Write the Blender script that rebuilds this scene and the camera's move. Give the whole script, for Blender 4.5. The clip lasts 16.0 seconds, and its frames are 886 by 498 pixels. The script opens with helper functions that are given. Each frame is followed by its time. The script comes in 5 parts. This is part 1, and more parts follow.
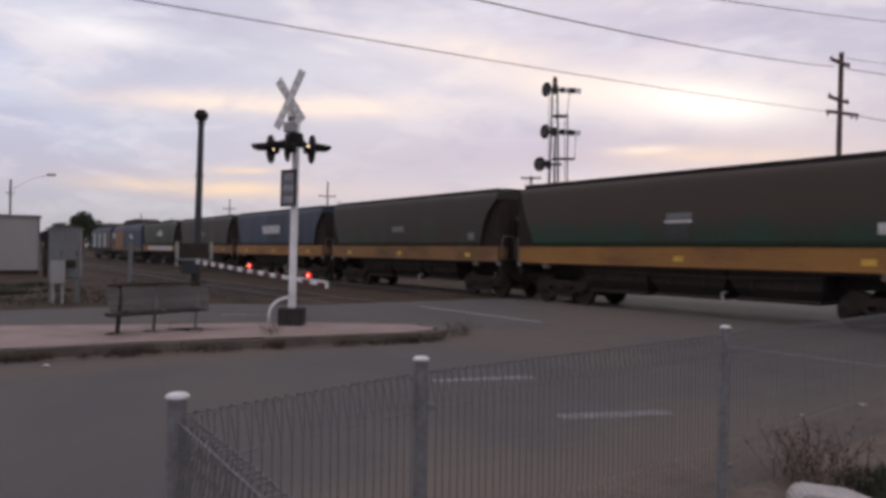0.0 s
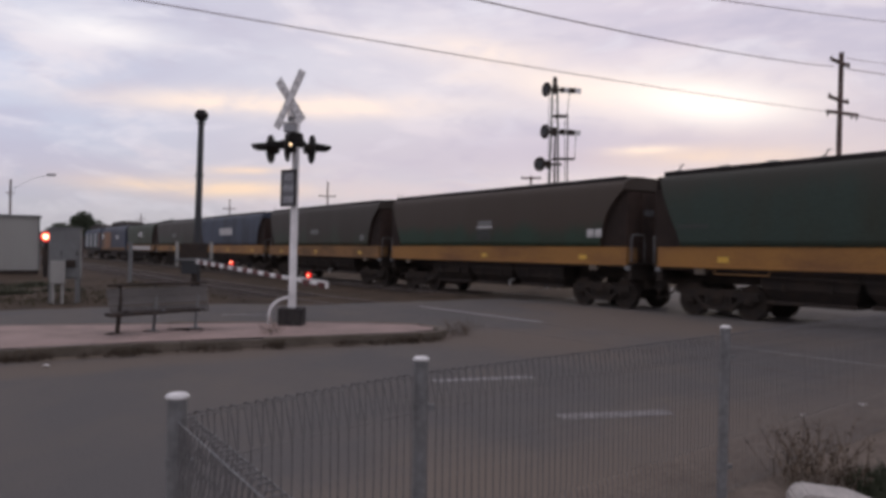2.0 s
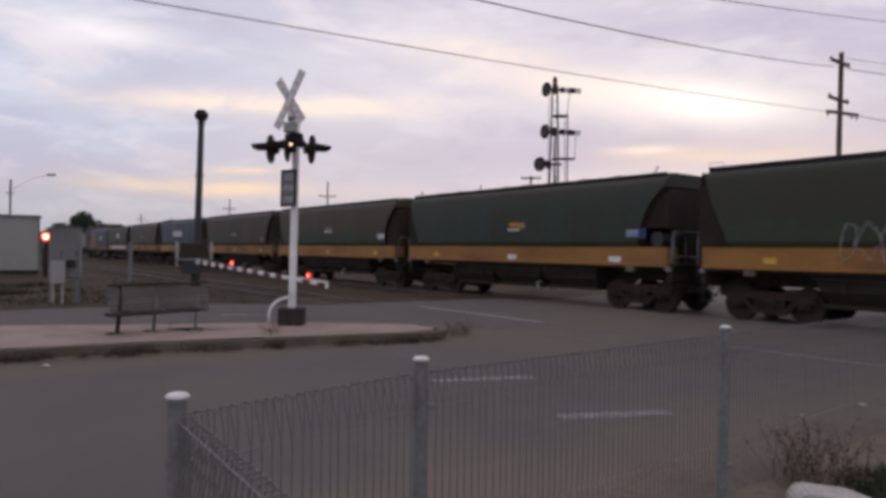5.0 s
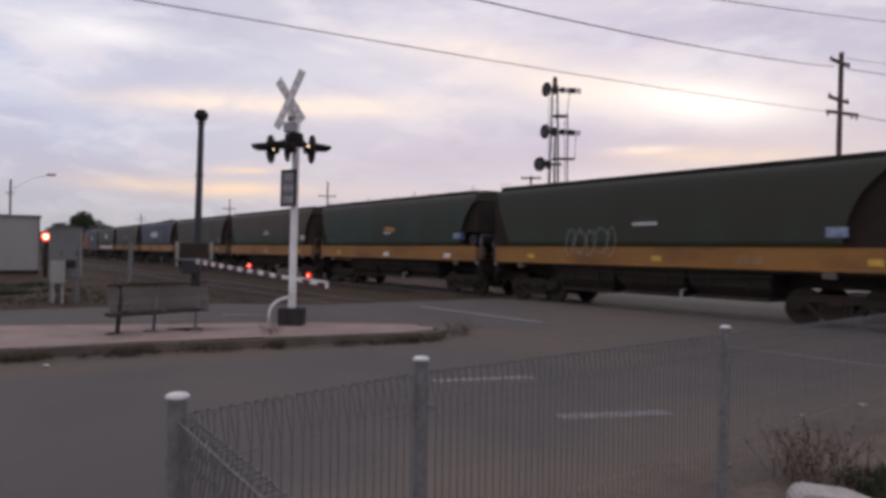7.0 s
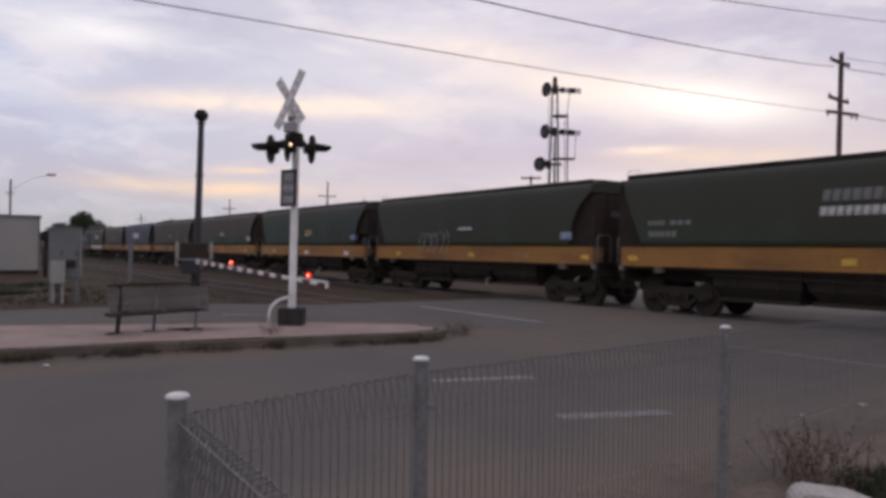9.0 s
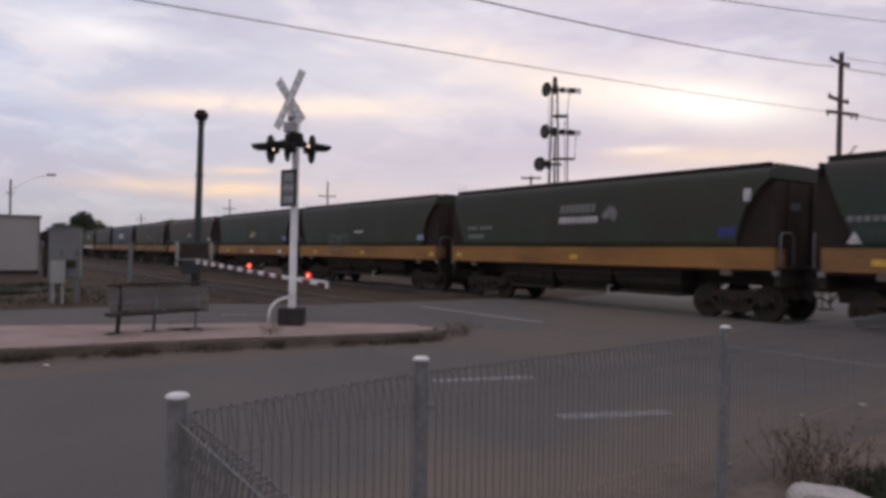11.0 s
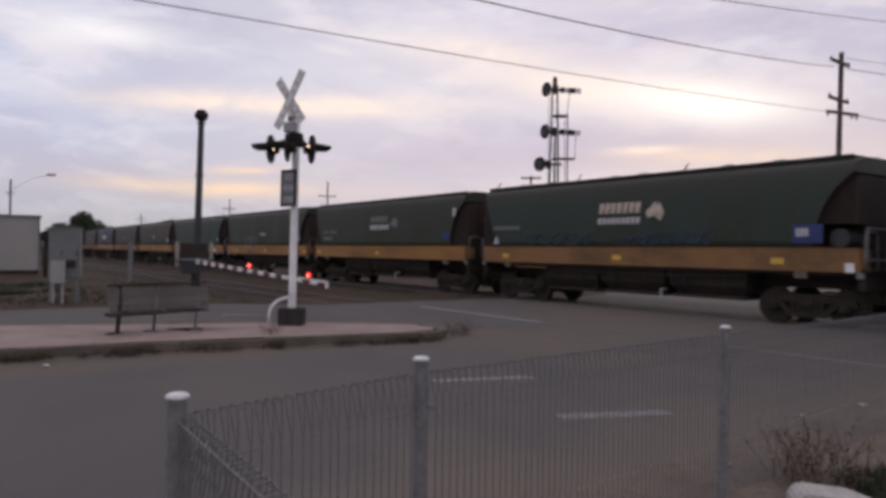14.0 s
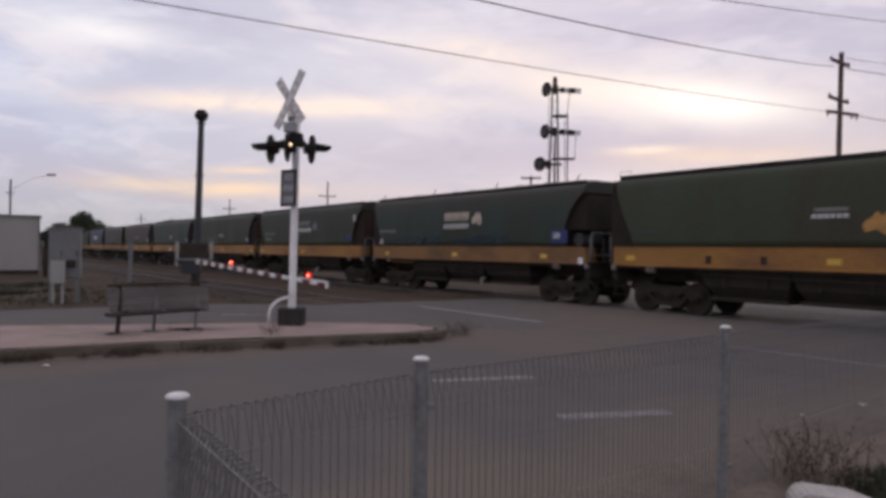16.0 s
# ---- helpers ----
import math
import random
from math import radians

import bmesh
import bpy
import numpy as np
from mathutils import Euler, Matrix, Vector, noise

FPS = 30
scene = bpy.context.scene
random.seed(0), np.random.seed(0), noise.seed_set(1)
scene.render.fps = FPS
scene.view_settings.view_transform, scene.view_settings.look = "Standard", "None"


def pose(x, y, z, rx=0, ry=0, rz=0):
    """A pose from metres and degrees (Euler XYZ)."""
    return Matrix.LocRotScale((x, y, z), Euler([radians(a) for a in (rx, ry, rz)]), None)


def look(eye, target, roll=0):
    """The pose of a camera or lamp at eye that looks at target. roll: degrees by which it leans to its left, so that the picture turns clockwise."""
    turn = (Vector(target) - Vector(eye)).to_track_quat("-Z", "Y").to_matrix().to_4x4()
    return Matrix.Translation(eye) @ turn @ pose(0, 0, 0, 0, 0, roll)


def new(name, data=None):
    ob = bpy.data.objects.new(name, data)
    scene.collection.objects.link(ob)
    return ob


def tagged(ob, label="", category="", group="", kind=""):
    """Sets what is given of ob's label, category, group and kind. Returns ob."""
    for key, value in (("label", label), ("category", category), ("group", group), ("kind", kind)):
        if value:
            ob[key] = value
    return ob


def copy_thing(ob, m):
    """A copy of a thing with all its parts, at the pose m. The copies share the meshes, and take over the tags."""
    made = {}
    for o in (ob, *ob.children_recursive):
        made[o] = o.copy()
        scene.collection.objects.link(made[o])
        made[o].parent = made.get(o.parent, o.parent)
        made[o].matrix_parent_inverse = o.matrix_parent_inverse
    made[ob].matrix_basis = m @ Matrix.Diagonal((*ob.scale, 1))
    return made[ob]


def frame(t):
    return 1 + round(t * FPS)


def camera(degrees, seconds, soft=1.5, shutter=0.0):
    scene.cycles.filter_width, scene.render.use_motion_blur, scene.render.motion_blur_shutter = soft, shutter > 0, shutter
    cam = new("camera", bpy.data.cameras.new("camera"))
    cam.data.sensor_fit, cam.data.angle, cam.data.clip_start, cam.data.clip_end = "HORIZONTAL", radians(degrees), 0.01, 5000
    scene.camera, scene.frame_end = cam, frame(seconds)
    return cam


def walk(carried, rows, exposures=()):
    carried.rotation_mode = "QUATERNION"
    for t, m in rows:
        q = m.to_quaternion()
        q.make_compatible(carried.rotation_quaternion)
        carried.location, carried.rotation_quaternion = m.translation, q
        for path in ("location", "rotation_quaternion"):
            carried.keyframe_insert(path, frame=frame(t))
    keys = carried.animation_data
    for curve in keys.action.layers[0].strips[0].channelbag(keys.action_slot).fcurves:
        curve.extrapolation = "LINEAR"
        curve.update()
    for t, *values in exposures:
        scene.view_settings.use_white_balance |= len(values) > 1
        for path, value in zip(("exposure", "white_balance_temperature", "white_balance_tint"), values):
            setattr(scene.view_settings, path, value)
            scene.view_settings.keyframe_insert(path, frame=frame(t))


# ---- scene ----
E0 = 1.657                       # eye height over the road
cam = camera(63.96, 16.0, soft=3.7, shutter=0.5)
CAM = pose(0, 0, E0, 90.15, 0, 0) @ pose(0, 0, 0, 0, 0, 0.80)
walk(cam, [(0.0, CAM), (16.0, CAM)], exposures=[(0.0, 0.0), (16.0, 0.0)])

# ---- world and sun: dusk under broken cloud, the sun low behind the train ----
SUN_AZ, SUN_EL = radians(20.5), radians(11.0)     # azimuth from +y towards +x
SUN_DIR = Vector((math.sin(SUN_AZ) * math.cos(SUN_EL), math.cos(SUN_AZ) * math.cos(SUN_EL), math.sin(SUN_EL)))


def make_world():
    w = bpy.data.worlds.new("dusk_sky")
    scene.world = w
    w.use_nodes = True
    nt = w.node_tree
    nt.nodes.clear()
    N, Lk = nt.nodes.new, nt.links.new

    def math_node(op, a, b=None, c=None):
        m = N("ShaderNodeMath")
        m.operation = op
        for i, v in enumerate((a, b, c)):
            if v is None:
                continue
            if isinstance(v, (int, float)):
                m.inputs[i].default_value = v
            else:
                Lk(v, m.inputs[i])
        return m.outputs[0]

    def mix(fac, a, b, blend="MIX"):
        m = N("ShaderNodeMix")
        m.data_type, m.blend_type = "RGBA", blend
        for sock, v in ((m.inputs[0], fac), (m.inputs[6], a), (m.inputs[7], b)):
            if isinstance(v, (int, float)):
                sock.default_value = v
            elif isinstance(v, tuple):
                sock.default_value = (*v, 1)
            else:
                Lk(v, sock)
        return m.outputs[2]

    sky = N("ShaderNodeTexSky")
    sky.sky_type, sky.sun_disc = "NISHITA", False
    sky.sun_elevation, sky.sun_rotation = SUN_EL, SUN_AZ
    sky.air_density, sky.dust_density, sky.ozone_density = 1.0, 2.0, 2.0
    skyl = mix(1.0, sky.outputs[0], (0.10, 0.10, 0.10), "MULTIPLY")
    tc = N("ShaderNodeTexCoord")
    sep = N("ShaderNodeSeparateXYZ")
    Lk(tc.outputs["Generated"], sep.inputs[0])
    x, y, z = sep.outputs
    zc = math_node("MAXIMUM", z, 0.0)
    # clouds drawn out into flat layers: seen by azimuth and elevation
    az = math_node("ARCTAN2", x, y)
    comb = N("ShaderNodeCombineXYZ")
    Lk(math_node("MULTIPLY", az, 1.9), comb.inputs[0])
    Lk(math_node("MULTIPLY", zc, 6.0), comb.inputs[1])
    comb.inputs[2].default_value = 4.3

    def cloud(scale, detail, rough, lo, hi, off=0.0):
        n = N("ShaderNodeTexNoise")
        n.inputs["Scale"].default_value, n.inputs["Detail"].default_value = scale, detail
        n.inputs["Roughness"].default_value, n.inputs["Distortion"].default_value = rough, 0.5
        mp = N("ShaderNodeMapping")
        mp.inputs[1].default_value = (off, off * 0.7, off)
        Lk(comb.outputs[0], mp.inputs[0])
        Lk(mp.outputs[0], n.inputs["Vector"])
        r = N("ShaderNodeMapRange")
        r.interpolation_type = "SMOOTHSTEP"
        r.inputs[1].default_value, r.inputs[2].default_value = lo, hi
        Lk(n.outputs[0], r.inputs[0])
        return r.outputs[0]

    dot = N("ShaderNodeVectorMath")
    dot.operation = "DOT_PRODUCT"
    dot.inputs[1].default_value = SUN_DIR
    Lk(tc.outputs["Generated"], dot.inputs[0])

    def bell(v, centre, width):
        q = math_node("DIVIDE", math_node("SUBTRACT", v, centre), width)
        return math_node("EXPONENT", math_node("MULTIPLY", math_node("MULTIPLY", q, q), -1.0))

    def times(a, b):
        return math_node("MULTIPLY", a, b)

    # high overcast, a little bluer towards the horizon
    high = N("ShaderNodeMapRange")
    high.inputs[1].default_value, high.inputs[2].default_value = 0.04, 0.34
    Lk(zc, high.inputs[0])
    veil = mix(high.outputs[0], (0.55, 0.548, 0.665), (0.70, 0.68, 0.79))
    c = mix(0.88, skyl, veil)
    # bluer gaps away from the sunset, pinkish lavender over it
    c = mix(times(times(bell(az, -0.62, 0.32), bell(zc, 0.21, 0.11)), 0.70), c, (0.63, 0.69, 0.87))
    c = mix(times(times(bell(az, 0.34, 0.36), bell(zc, 0.30, 0.13)), 0.65), c, (0.615, 0.54, 0.68))
    # grey-lavender undersides and paler breaks in the cloud, everywhere in the sky
    c = mix(times(cloud(1.5, 5.0, 0.55, 0.42, 0.64), 0.62), c, (0.53, 0.505, 0.645))
    c = mix(times(cloud(2.1, 6.0, 0.55, 0.48, 0.68, 3.7), 0.70), c, (0.90, 0.82, 0.86))
    c = mix(times(cloud(4.0, 6.0, 0.6, 0.50, 0.70, 12.4), 0.55), c, (0.82, 0.79, 0.88))
    c = mix(times(cloud(4.6, 6.0, 0.6, 0.52, 0.70, 17.9), 0.45), c, (0.53, 0.50, 0.63))
    soft = cloud(3.0, 6.0, 0.6, 0.32, 0.62, 8.1)
    soft2 = cloud(4.4, 6.0, 0.6, 0.34, 0.62, 5.2)
    c = mix(times(times(bell(az, 0.28, 0.42), bell(zc, 0.135, 0.045)), 0.85), c, (0.55, 0.485, 0.61))
    c = mix(times(times(bell(az, 0.0, 0.55), bell(zc, 0.075, 0.03)), times(soft2, 0.55)), c, (0.78, 0.63, 0.64))
    # long pale breaks: azimuth, height, width, depth, strength, tilt, colour
    cream, warm, white = (1.10, 0.90, 0.77), (1.10, 0.81, 0.58), (1.0, 0.95, 0.97)
    for a0, z0, wa, wz, k, tilt, tint in (
            (-0.46, 0.263, 0.09, 0.018, 1.0, 0.0, white), (0.04, 0.270, 0.12, 0.020, 0.9, -0.08, cream),
            (0.02, 0.236, 0.05, 0.009, 0.6, 0.10, cream), (-0.20, 0.195, 0.21, 0.015, 1.5, 0.03, cream),
            (0.19, 0.222, 0.13, 0.022, 0.9, -0.16, cream), (0.275, 0.139, 0.05, 0.006, 1.1, 0.0, cream),
            (0.38, 0.128, 0.13, 0.012, 0.7, 0.0, warm), (-0.32, 0.080, 0.12, 0.011, 1.35, 0.0, warm),
            (-0.27, 0.105, 0.055, 0.005, 0.8, 0.04, warm)):
        zt = math_node("MULTIPLY_ADD", math_node("SUBTRACT", az, a0), -tilt, zc)
        c = mix(times(times(bell(az, a0, wa), bell(zt, z0, wz)), math_node("MULTIPLY_ADD", soft2 if wz < 0.01 else soft, 0.65 * k, 0.35 * k)), c, tint)
    # the hidden sun burning through a slanting break
    zt = math_node("MULTIPLY_ADD", math_node("SUBTRACT", az, 0.37), 0.12, zc)
    c = mix(times(times(bell(az, 0.39, 0.20), bell(zt, 0.200, 0.042)), math_node("MULTIPLY_ADD", soft, 0.30, 0.25)), c, (1.0, 0.83, 0.78))
    c = mix(times(times(bell(az, 0.31, 0.15), bell(zt, 0.200, 0.022)), math_node("MULTIPLY_ADD", soft, 0.45, 0.45)), c, (1.12, 0.98, 0.89))
    c4 = mix(times(bell(az, 0.365, 0.09), bell(zt, 0.193, 0.024)), c, (1.26, 1.17, 1.08))
    c4 = mix(times(times(bell(az, -0.14, 0.24), bell(zc, 0.13, 0.12)), 0.22), c4, (0.86, 0.70, 0.70))
    c4 = mix(times(times(bell(az, 0.60, 0.20), bell(zc, 0.12, 0.13)), 0.35), c4, (0.56, 0.50, 0.60))
    c4 = mix(times(times(bell(az, -0.44, 0.26), bell(zc, 0.0, 0.075)), 0.62), c4, (0.46, 0.43, 0.43))
    c4 = mix(times(times(bell(az, 0.45, 0.22), bell(zc, 0.125, 0.035)), 0.30), c4, (1.0, 0.80, 0.68))
    c4 = mix(times(times(bell(az, -0.04, 0.26), bell(zc, 0.26, 0.10)), 0.28), c4, (0.97, 0.90, 0.95))
    # the sky away from the sunset is dimmer
    back = N("ShaderNodeMapRange")
    back.inputs[1].default_value, back.inputs[2].default_value = -0.6, 0.5
    back.inputs[3].default_value, back.inputs[4].default_value = 0.98, 1.0
    Lk(dot.outputs["Value"], back.inputs[0])
    c5 = mix(1.0, c4, back.outputs[0], "MULTIPLY")
    bg = N("ShaderNodeBackground")
    bg.inputs[1].default_value = 1.0
    Lk(c5, bg.inputs[0])
    out = N("ShaderNodeOutputWorld")
    Lk(bg.outputs[0], out.inputs[0])


make_world()
sun = new("sun", bpy.data.lights.new("sun", "SUN"))
sun.data.energy, sun.data.angle, sun.data.color = 0.25, radians(14), (1.0, 0.86, 0.72)
sun.matrix_basis = look((40, 100, 30), Vector((40, 100, 30)) - SUN_DIR)


# ---- materials ----
def mat(name, color, rough=0.7, metal=0.0, second=None, amount=0.5, scale=3.0, fine=40.0, bump=0.15, stretch=(1, 1, 1), emit=None, power=0.0, spec=0.5, dist=0.01, per_piece=0.0, dust=None):
    """Base colour broken up at two scales, with grain, roughness wear and fine relief."""
    m = bpy.data.materials.new(name)
    m.use_nodes = True
    nt = m.node_tree
    N, Lk = nt.nodes.new, nt.links.new
    b = nt.nodes["Principled BSDF"]
    b.inputs["Roughness"].default_value, b.inputs["Metallic"].default_value = rough, metal
    b.inputs["Specular IOR Level"].default_value = spec
    if emit:
        b.inputs["Base Color"].default_value = (*color, 1)
        b.inputs["Emission Color"].default_value = (*emit, 1)
        b.inputs["Emission Strength"].default_value = power
        return m
    tc = N("ShaderNodeTexCoord")
    mp = N("ShaderNodeMapping")
    mp.inputs[3].default_value = stretch
    Lk(tc.outputs["Object"], mp.inputs[0])
    n1, n2 = N("ShaderNodeTexNoise"), N("ShaderNodeTexNoise")
    n1.inputs["Scale"].default_value, n1.inputs["Detail"].default_value, n1.inputs["Roughness"].default_value = scale, 6.0, 0.6
    n2.inputs["Scale"].default_value, n2.inputs["Detail"].default_value = fine, 3.0
    Lk(mp.outputs[0], n1.inputs["Vector"])
    Lk(tc.outputs["Object"], n2.inputs["Vector"])
    r = N("ShaderNodeMapRange")
    r.inputs[1].default_value, r.inputs[2].default_value = 0.42, 0.68
    r.inputs[4].default_value = amount
    Lk(n1.outputs[0], r.inputs[0])
    mx = N("ShaderNodeMix")
    mx.data_type = "RGBA"
    mx.inputs[6].default_value = (*color, 1)
    mx.inputs[7].default_value = (*(second or tuple(c * 0.6 for c in color)), 1)
    Lk(r.outputs[0], mx.inputs[0])
    g = N("ShaderNodeMapRange")
    g.inputs[1].default_value, g.inputs[2].default_value = 0.3, 0.7
    g.inputs[3].default_value, g.inputs[4].default_value = 0.78, 1.22
    Lk(n2.outputs[0], g.inputs[0])
    mu = N("ShaderNodeMix")
    mu.data_type, mu.blend_type = "RGBA", "MULTIPLY"
    mu.inputs[0].default_value = 1.0
    Lk(mx.outputs[2], mu.inputs[6])
    Lk(g.outputs[0], mu.inputs[7])
    col = mu.outputs[2]
    if dust:
        # earth trodden onto the sheet from its open edge, thinning out across it
        tint, way, near, far, ragged = dust
        dp = N("ShaderNodeVectorMath")
        dp.operation = "DOT_PRODUCT"
        dp.inputs[1].default_value = way
        Lk(tc.outputs["Object"], dp.inputs[0])
        wob = N("ShaderNodeMath")
        wob.operation = "MULTIPLY_ADD"
        wob.inputs[1].default_value = -ragged
        Lk(n1.outputs[0], wob.inputs[0])
        Lk(dp.outputs["Value"], wob.inputs[2])
        dr = N("ShaderNodeMapRange")
        dr.interpolation_type = "SMOOTHSTEP"
        dr.inputs[1].default_value, dr.inputs[2].default_value = near - ragged / 2, far - ragged / 2
        dr.inputs[3].default_value, dr.inputs[4].default_value = 1.0, 0.0
        Lk(wob.outputs[0], dr.inputs[0])
        dm = N("ShaderNodeMix")
        dm.data_type = "RGBA"
        dm.inputs[7].default_value = (*tint, 1)
        Lk(dr.outputs[0], dm.inputs[0])
        Lk(col, dm.inputs[6])
        col = dm.outputs[2]
    if per_piece:
        oi = N("ShaderNodeObjectInfo")
        pr = N("ShaderNodeMapRange")
        pr.inputs[3].default_value, pr.inputs[4].default_value = 1 - per_piece, 1 + per_piece
        Lk(oi.outputs["Random"], pr.inputs[0])
        m2 = N("ShaderNodeMix")
        m2.data_type, m2.blend_type = "RGBA", "MULTIPLY"
        m2.inputs[0].default_value = 1.0
        Lk(col, m2.inputs[6])
        Lk(pr.outputs[0], m2.inputs[7])
        col = m2.outputs[2]
    Lk(col, b.inputs["Base Color"])
    rr = N("ShaderNodeMapRange")
    rr.inputs[3].default_value, rr.inputs[4].default_value = max(rough - 0.12, 0.03), min(rough + 0.12, 1)
    Lk(n1.outputs[0], rr.inputs[0])
    Lk(rr.outputs[0], b.inputs["Roughness"])
    if bump:
        bp = N("ShaderNodeBump")
        bp.inputs["Strength"].default_value, bp.inputs["Distance"].default_value = bump, dist
        Lk(n2.outputs[0], bp.inputs["Height"])
        Lk(bp.outputs[0], b.inputs["Normal"])
    return m


M_DIRT = mat("dirt", (0.074, 0.052, 0.035), 0.95, spec=0.1, second=(0.037, 0.028, 0.020), amount=1.0, scale=0.6, fine=18, bump=0.6, dist=0.03)
M_ASPH = mat("asphalt", (0.111, 0.103, 0.098), 0.92, spec=0.12, second=(0.150, 0.129, 0.111), amount=0.75, scale=0.5, fine=70, bump=0.5, stretch=(1.0, 0.6, 1),
             dust=((0.168, 0.137, 0.112), (-0.587, 0.810, 0.0), 3.5, 5.4, 3.2))
M_CLOD = mat("clods_and_dead_grass", (0.085, 0.072, 0.048), 0.95, spec=0.1, second=(0.035, 0.028, 0.021), amount=1.0, scale=0.8, fine=20, bump=0.3)
M_VERGE = mat("verge_earth", (0.176, 0.142, 0.116), 0.95, spec=0.1, second=(0.118, 0.095, 0.076), amount=0.8, scale=1.4, fine=30, bump=0.7, dist=0.02)
M_GRIT = mat("road_dirt", (0.166, 0.134, 0.106), 0.95, spec=0.1, second=(0.118, 0.096, 0.083), amount=0.9, scale=1.3, fine=30, bump=0.6)
M_BALLAST = mat("ballast", (0.062, 0.045, 0.034), 0.95, spec=0.1, second=(0.040, 0.032, 0.027), amount=0.9, scale=1.5, fine=14, bump=1.0, dist=0.05)
M_KERB = mat("kerb_concrete", (0.15, 0.122, 0.095), 0.9, second=(0.10, 0.082, 0.062), amount=0.9, scale=2.0, fine=40, bump=0.5)
M_PAVE = mat("pink_paving", (0.325, 0.230, 0.20), 0.88, second=(0.20, 0.148, 0.128), amount=0.85, scale=1.2, fine=45, bump=0.3, per_piece=0.12)
M_WHITE = mat("white_paint", (0.82, 0.80, 0.78), 0.5, second=(0.55, 0.50, 0.46), amount=0.6, scale=2.0, fine=30, bump=0.1)
M_LINE = mat("road_line_paint", (0.30, 0.28, 0.28), 0.7, second=(0.12, 0.11, 0.108), amount=1.0, scale=9.0, fine=40, bump=0.3)
M_LINEF = mat("scuffed_line_paint", (0.225, 0.205, 0.20), 0.8, second=(0.115, 0.104, 0.098), amount=1.0, scale=7.0, fine=40, bump=0.3)
M_RED = mat("red_paint", (0.12, 0.028, 0.025), 0.6, second=(0.07, 0.022, 0.02), amount=0.6)
M_PIPE = mat("weathered_pipe_paint", (0.040, 0.042, 0.046), 0.7, second=(0.06, 0.058, 0.056), amount=0.7, scale=2, stretch=(1, 1, 0.3))
M_BLACK = mat("black_paint", (0.024, 0.021, 0.020), 0.85, spec=0.2, second=(0.035, 0.032, 0.03), amount=0.6)
M_DARK = mat("dark_iron", (0.033, 0.026, 0.022), 0.8, spec=0.3, second=(0.058, 0.040, 0.029), amount=0.8, scale=4)
M_BOGIE = mat("oily_cast_steel", (0.034, 0.028, 0.024), 0.85, spec=0.2, second=(0.056, 0.040, 0.030), amount=0.85, scale=3)
M_CHUTE = mat("grimy_chute_steel", (0.032, 0.026, 0.023), 0.85, spec=0.25, second=(0.054, 0.039, 0.030), amount=0.9, scale=2.2)
# darker than rusty_end, for the inset cheeks and the front plates
M_CHEEK = mat("dark_rust_cheek", (0.038, 0.027, 0.022), 0.9, spec=0.2, second=(0.024, 0.019, 0.017), amount=0.8, scale=1.5)
M_RUST = mat("rusty_end", (0.058, 0.038, 0.030), 0.9, spec=0.2, second=(0.034, 0.026, 0.022), amount=0.8, scale=1.5)
M_FOOT = mat("grimy_footing_concrete", (0.036, 0.033, 0.032), 0.95, spec=0.2, second=(0.060, 0.054, 0.050), amount=0.9, scale=5, fine=25, bump=0.6)
M_WPOST = mat("white_post_paint", (0.80, 0.78, 0.765), 0.5, second=(0.62, 0.58, 0.55), amount=0.5, scale=1.2, fine=2.5, bump=0.05, stretch=(1, 1, 0.25))
M_MIDG = mat("grimy_grey_paint", (0.10, 0.10, 0.105), 0.7, second=(0.06, 0.058, 0.058), amount=0.8, scale=3)
M_FWIRE = mat("fence_wire_zinc", (0.168, 0.162, 0.160), 0.62, 0.28, second=(0.11, 0.104, 0.10), amount=0.7, scale=6, bump=0)
M_GALVD = mat("galvanised_dull", (0.212, 0.214, 0.216), 0.6, 0.3, second=(0.12, 0.106, 0.093), amount=0.7, scale=3, fine=25, bump=0.05, stretch=(1, 1, 0.3))
M_CAP = mat("pale_cap", (0.72, 0.70, 0.68), 0.55, second=(0.5, 0.48, 0.46), amount=0.5, scale=20)
M_RAIL = mat("rail_steel", (0.12, 0.098, 0.086), 0.7, 0.3, second=(0.08, 0.058, 0.045), amount=0.7, scale=2)
M_SLEEPER = mat("sleeper_wood", (0.08, 0.06, 0.048), 0.95, second=(0.05, 0.038, 0.03), amount=0.8, scale=3, stretch=(1, 6, 1), per_piece=0.3)
M_GREY = mat("grey_steel_paint", (0.172, 0.176, 0.172), 0.65, second=(0.135, 0.13, 0.128), amount=0.7, scale=1.8)
M_SHED = mat("pale_shed_sheet", (0.345, 0.338, 0.308), 0.65, second=(0.28, 0.26, 0.245), amount=0.6, scale=0.7, stretch=(1, 1, 0.2))
M_POLEW = mat("weathered_pole", (0.150, 0.098, 0.084), 0.9, second=(0.075, 0.055, 0.05), amount=0.8, scale=4, stretch=(1, 1, 0.1))
M_WIRE = mat("wire", (0.29, 0.20, 0.195), 0.7, bump=0)
M_BENCH = mat("bench_timber", (0.145, 0.132, 0.122), 0.8, second=(0.075, 0.068, 0.062), amount=0.8, scale=3, stretch=(0.2, 1, 1))
M_LEAF = mat("tree_leaf", (0.045, 0.055, 0.03), 0.9, second=(0.03, 0.038, 0.02), amount=0.7, bump=0)
M_DRY = mat("dry_weed", (0.13, 0.095, 0.065), 0.95, second=(0.08, 0.06, 0.045), amount=0.8, bump=0)
M_DARKLEAF = mat("fallen_leaves", (0.06, 0.045, 0.038), 0.95, second=(0.035, 0.028, 0.024), amount=0.8, bump=0)
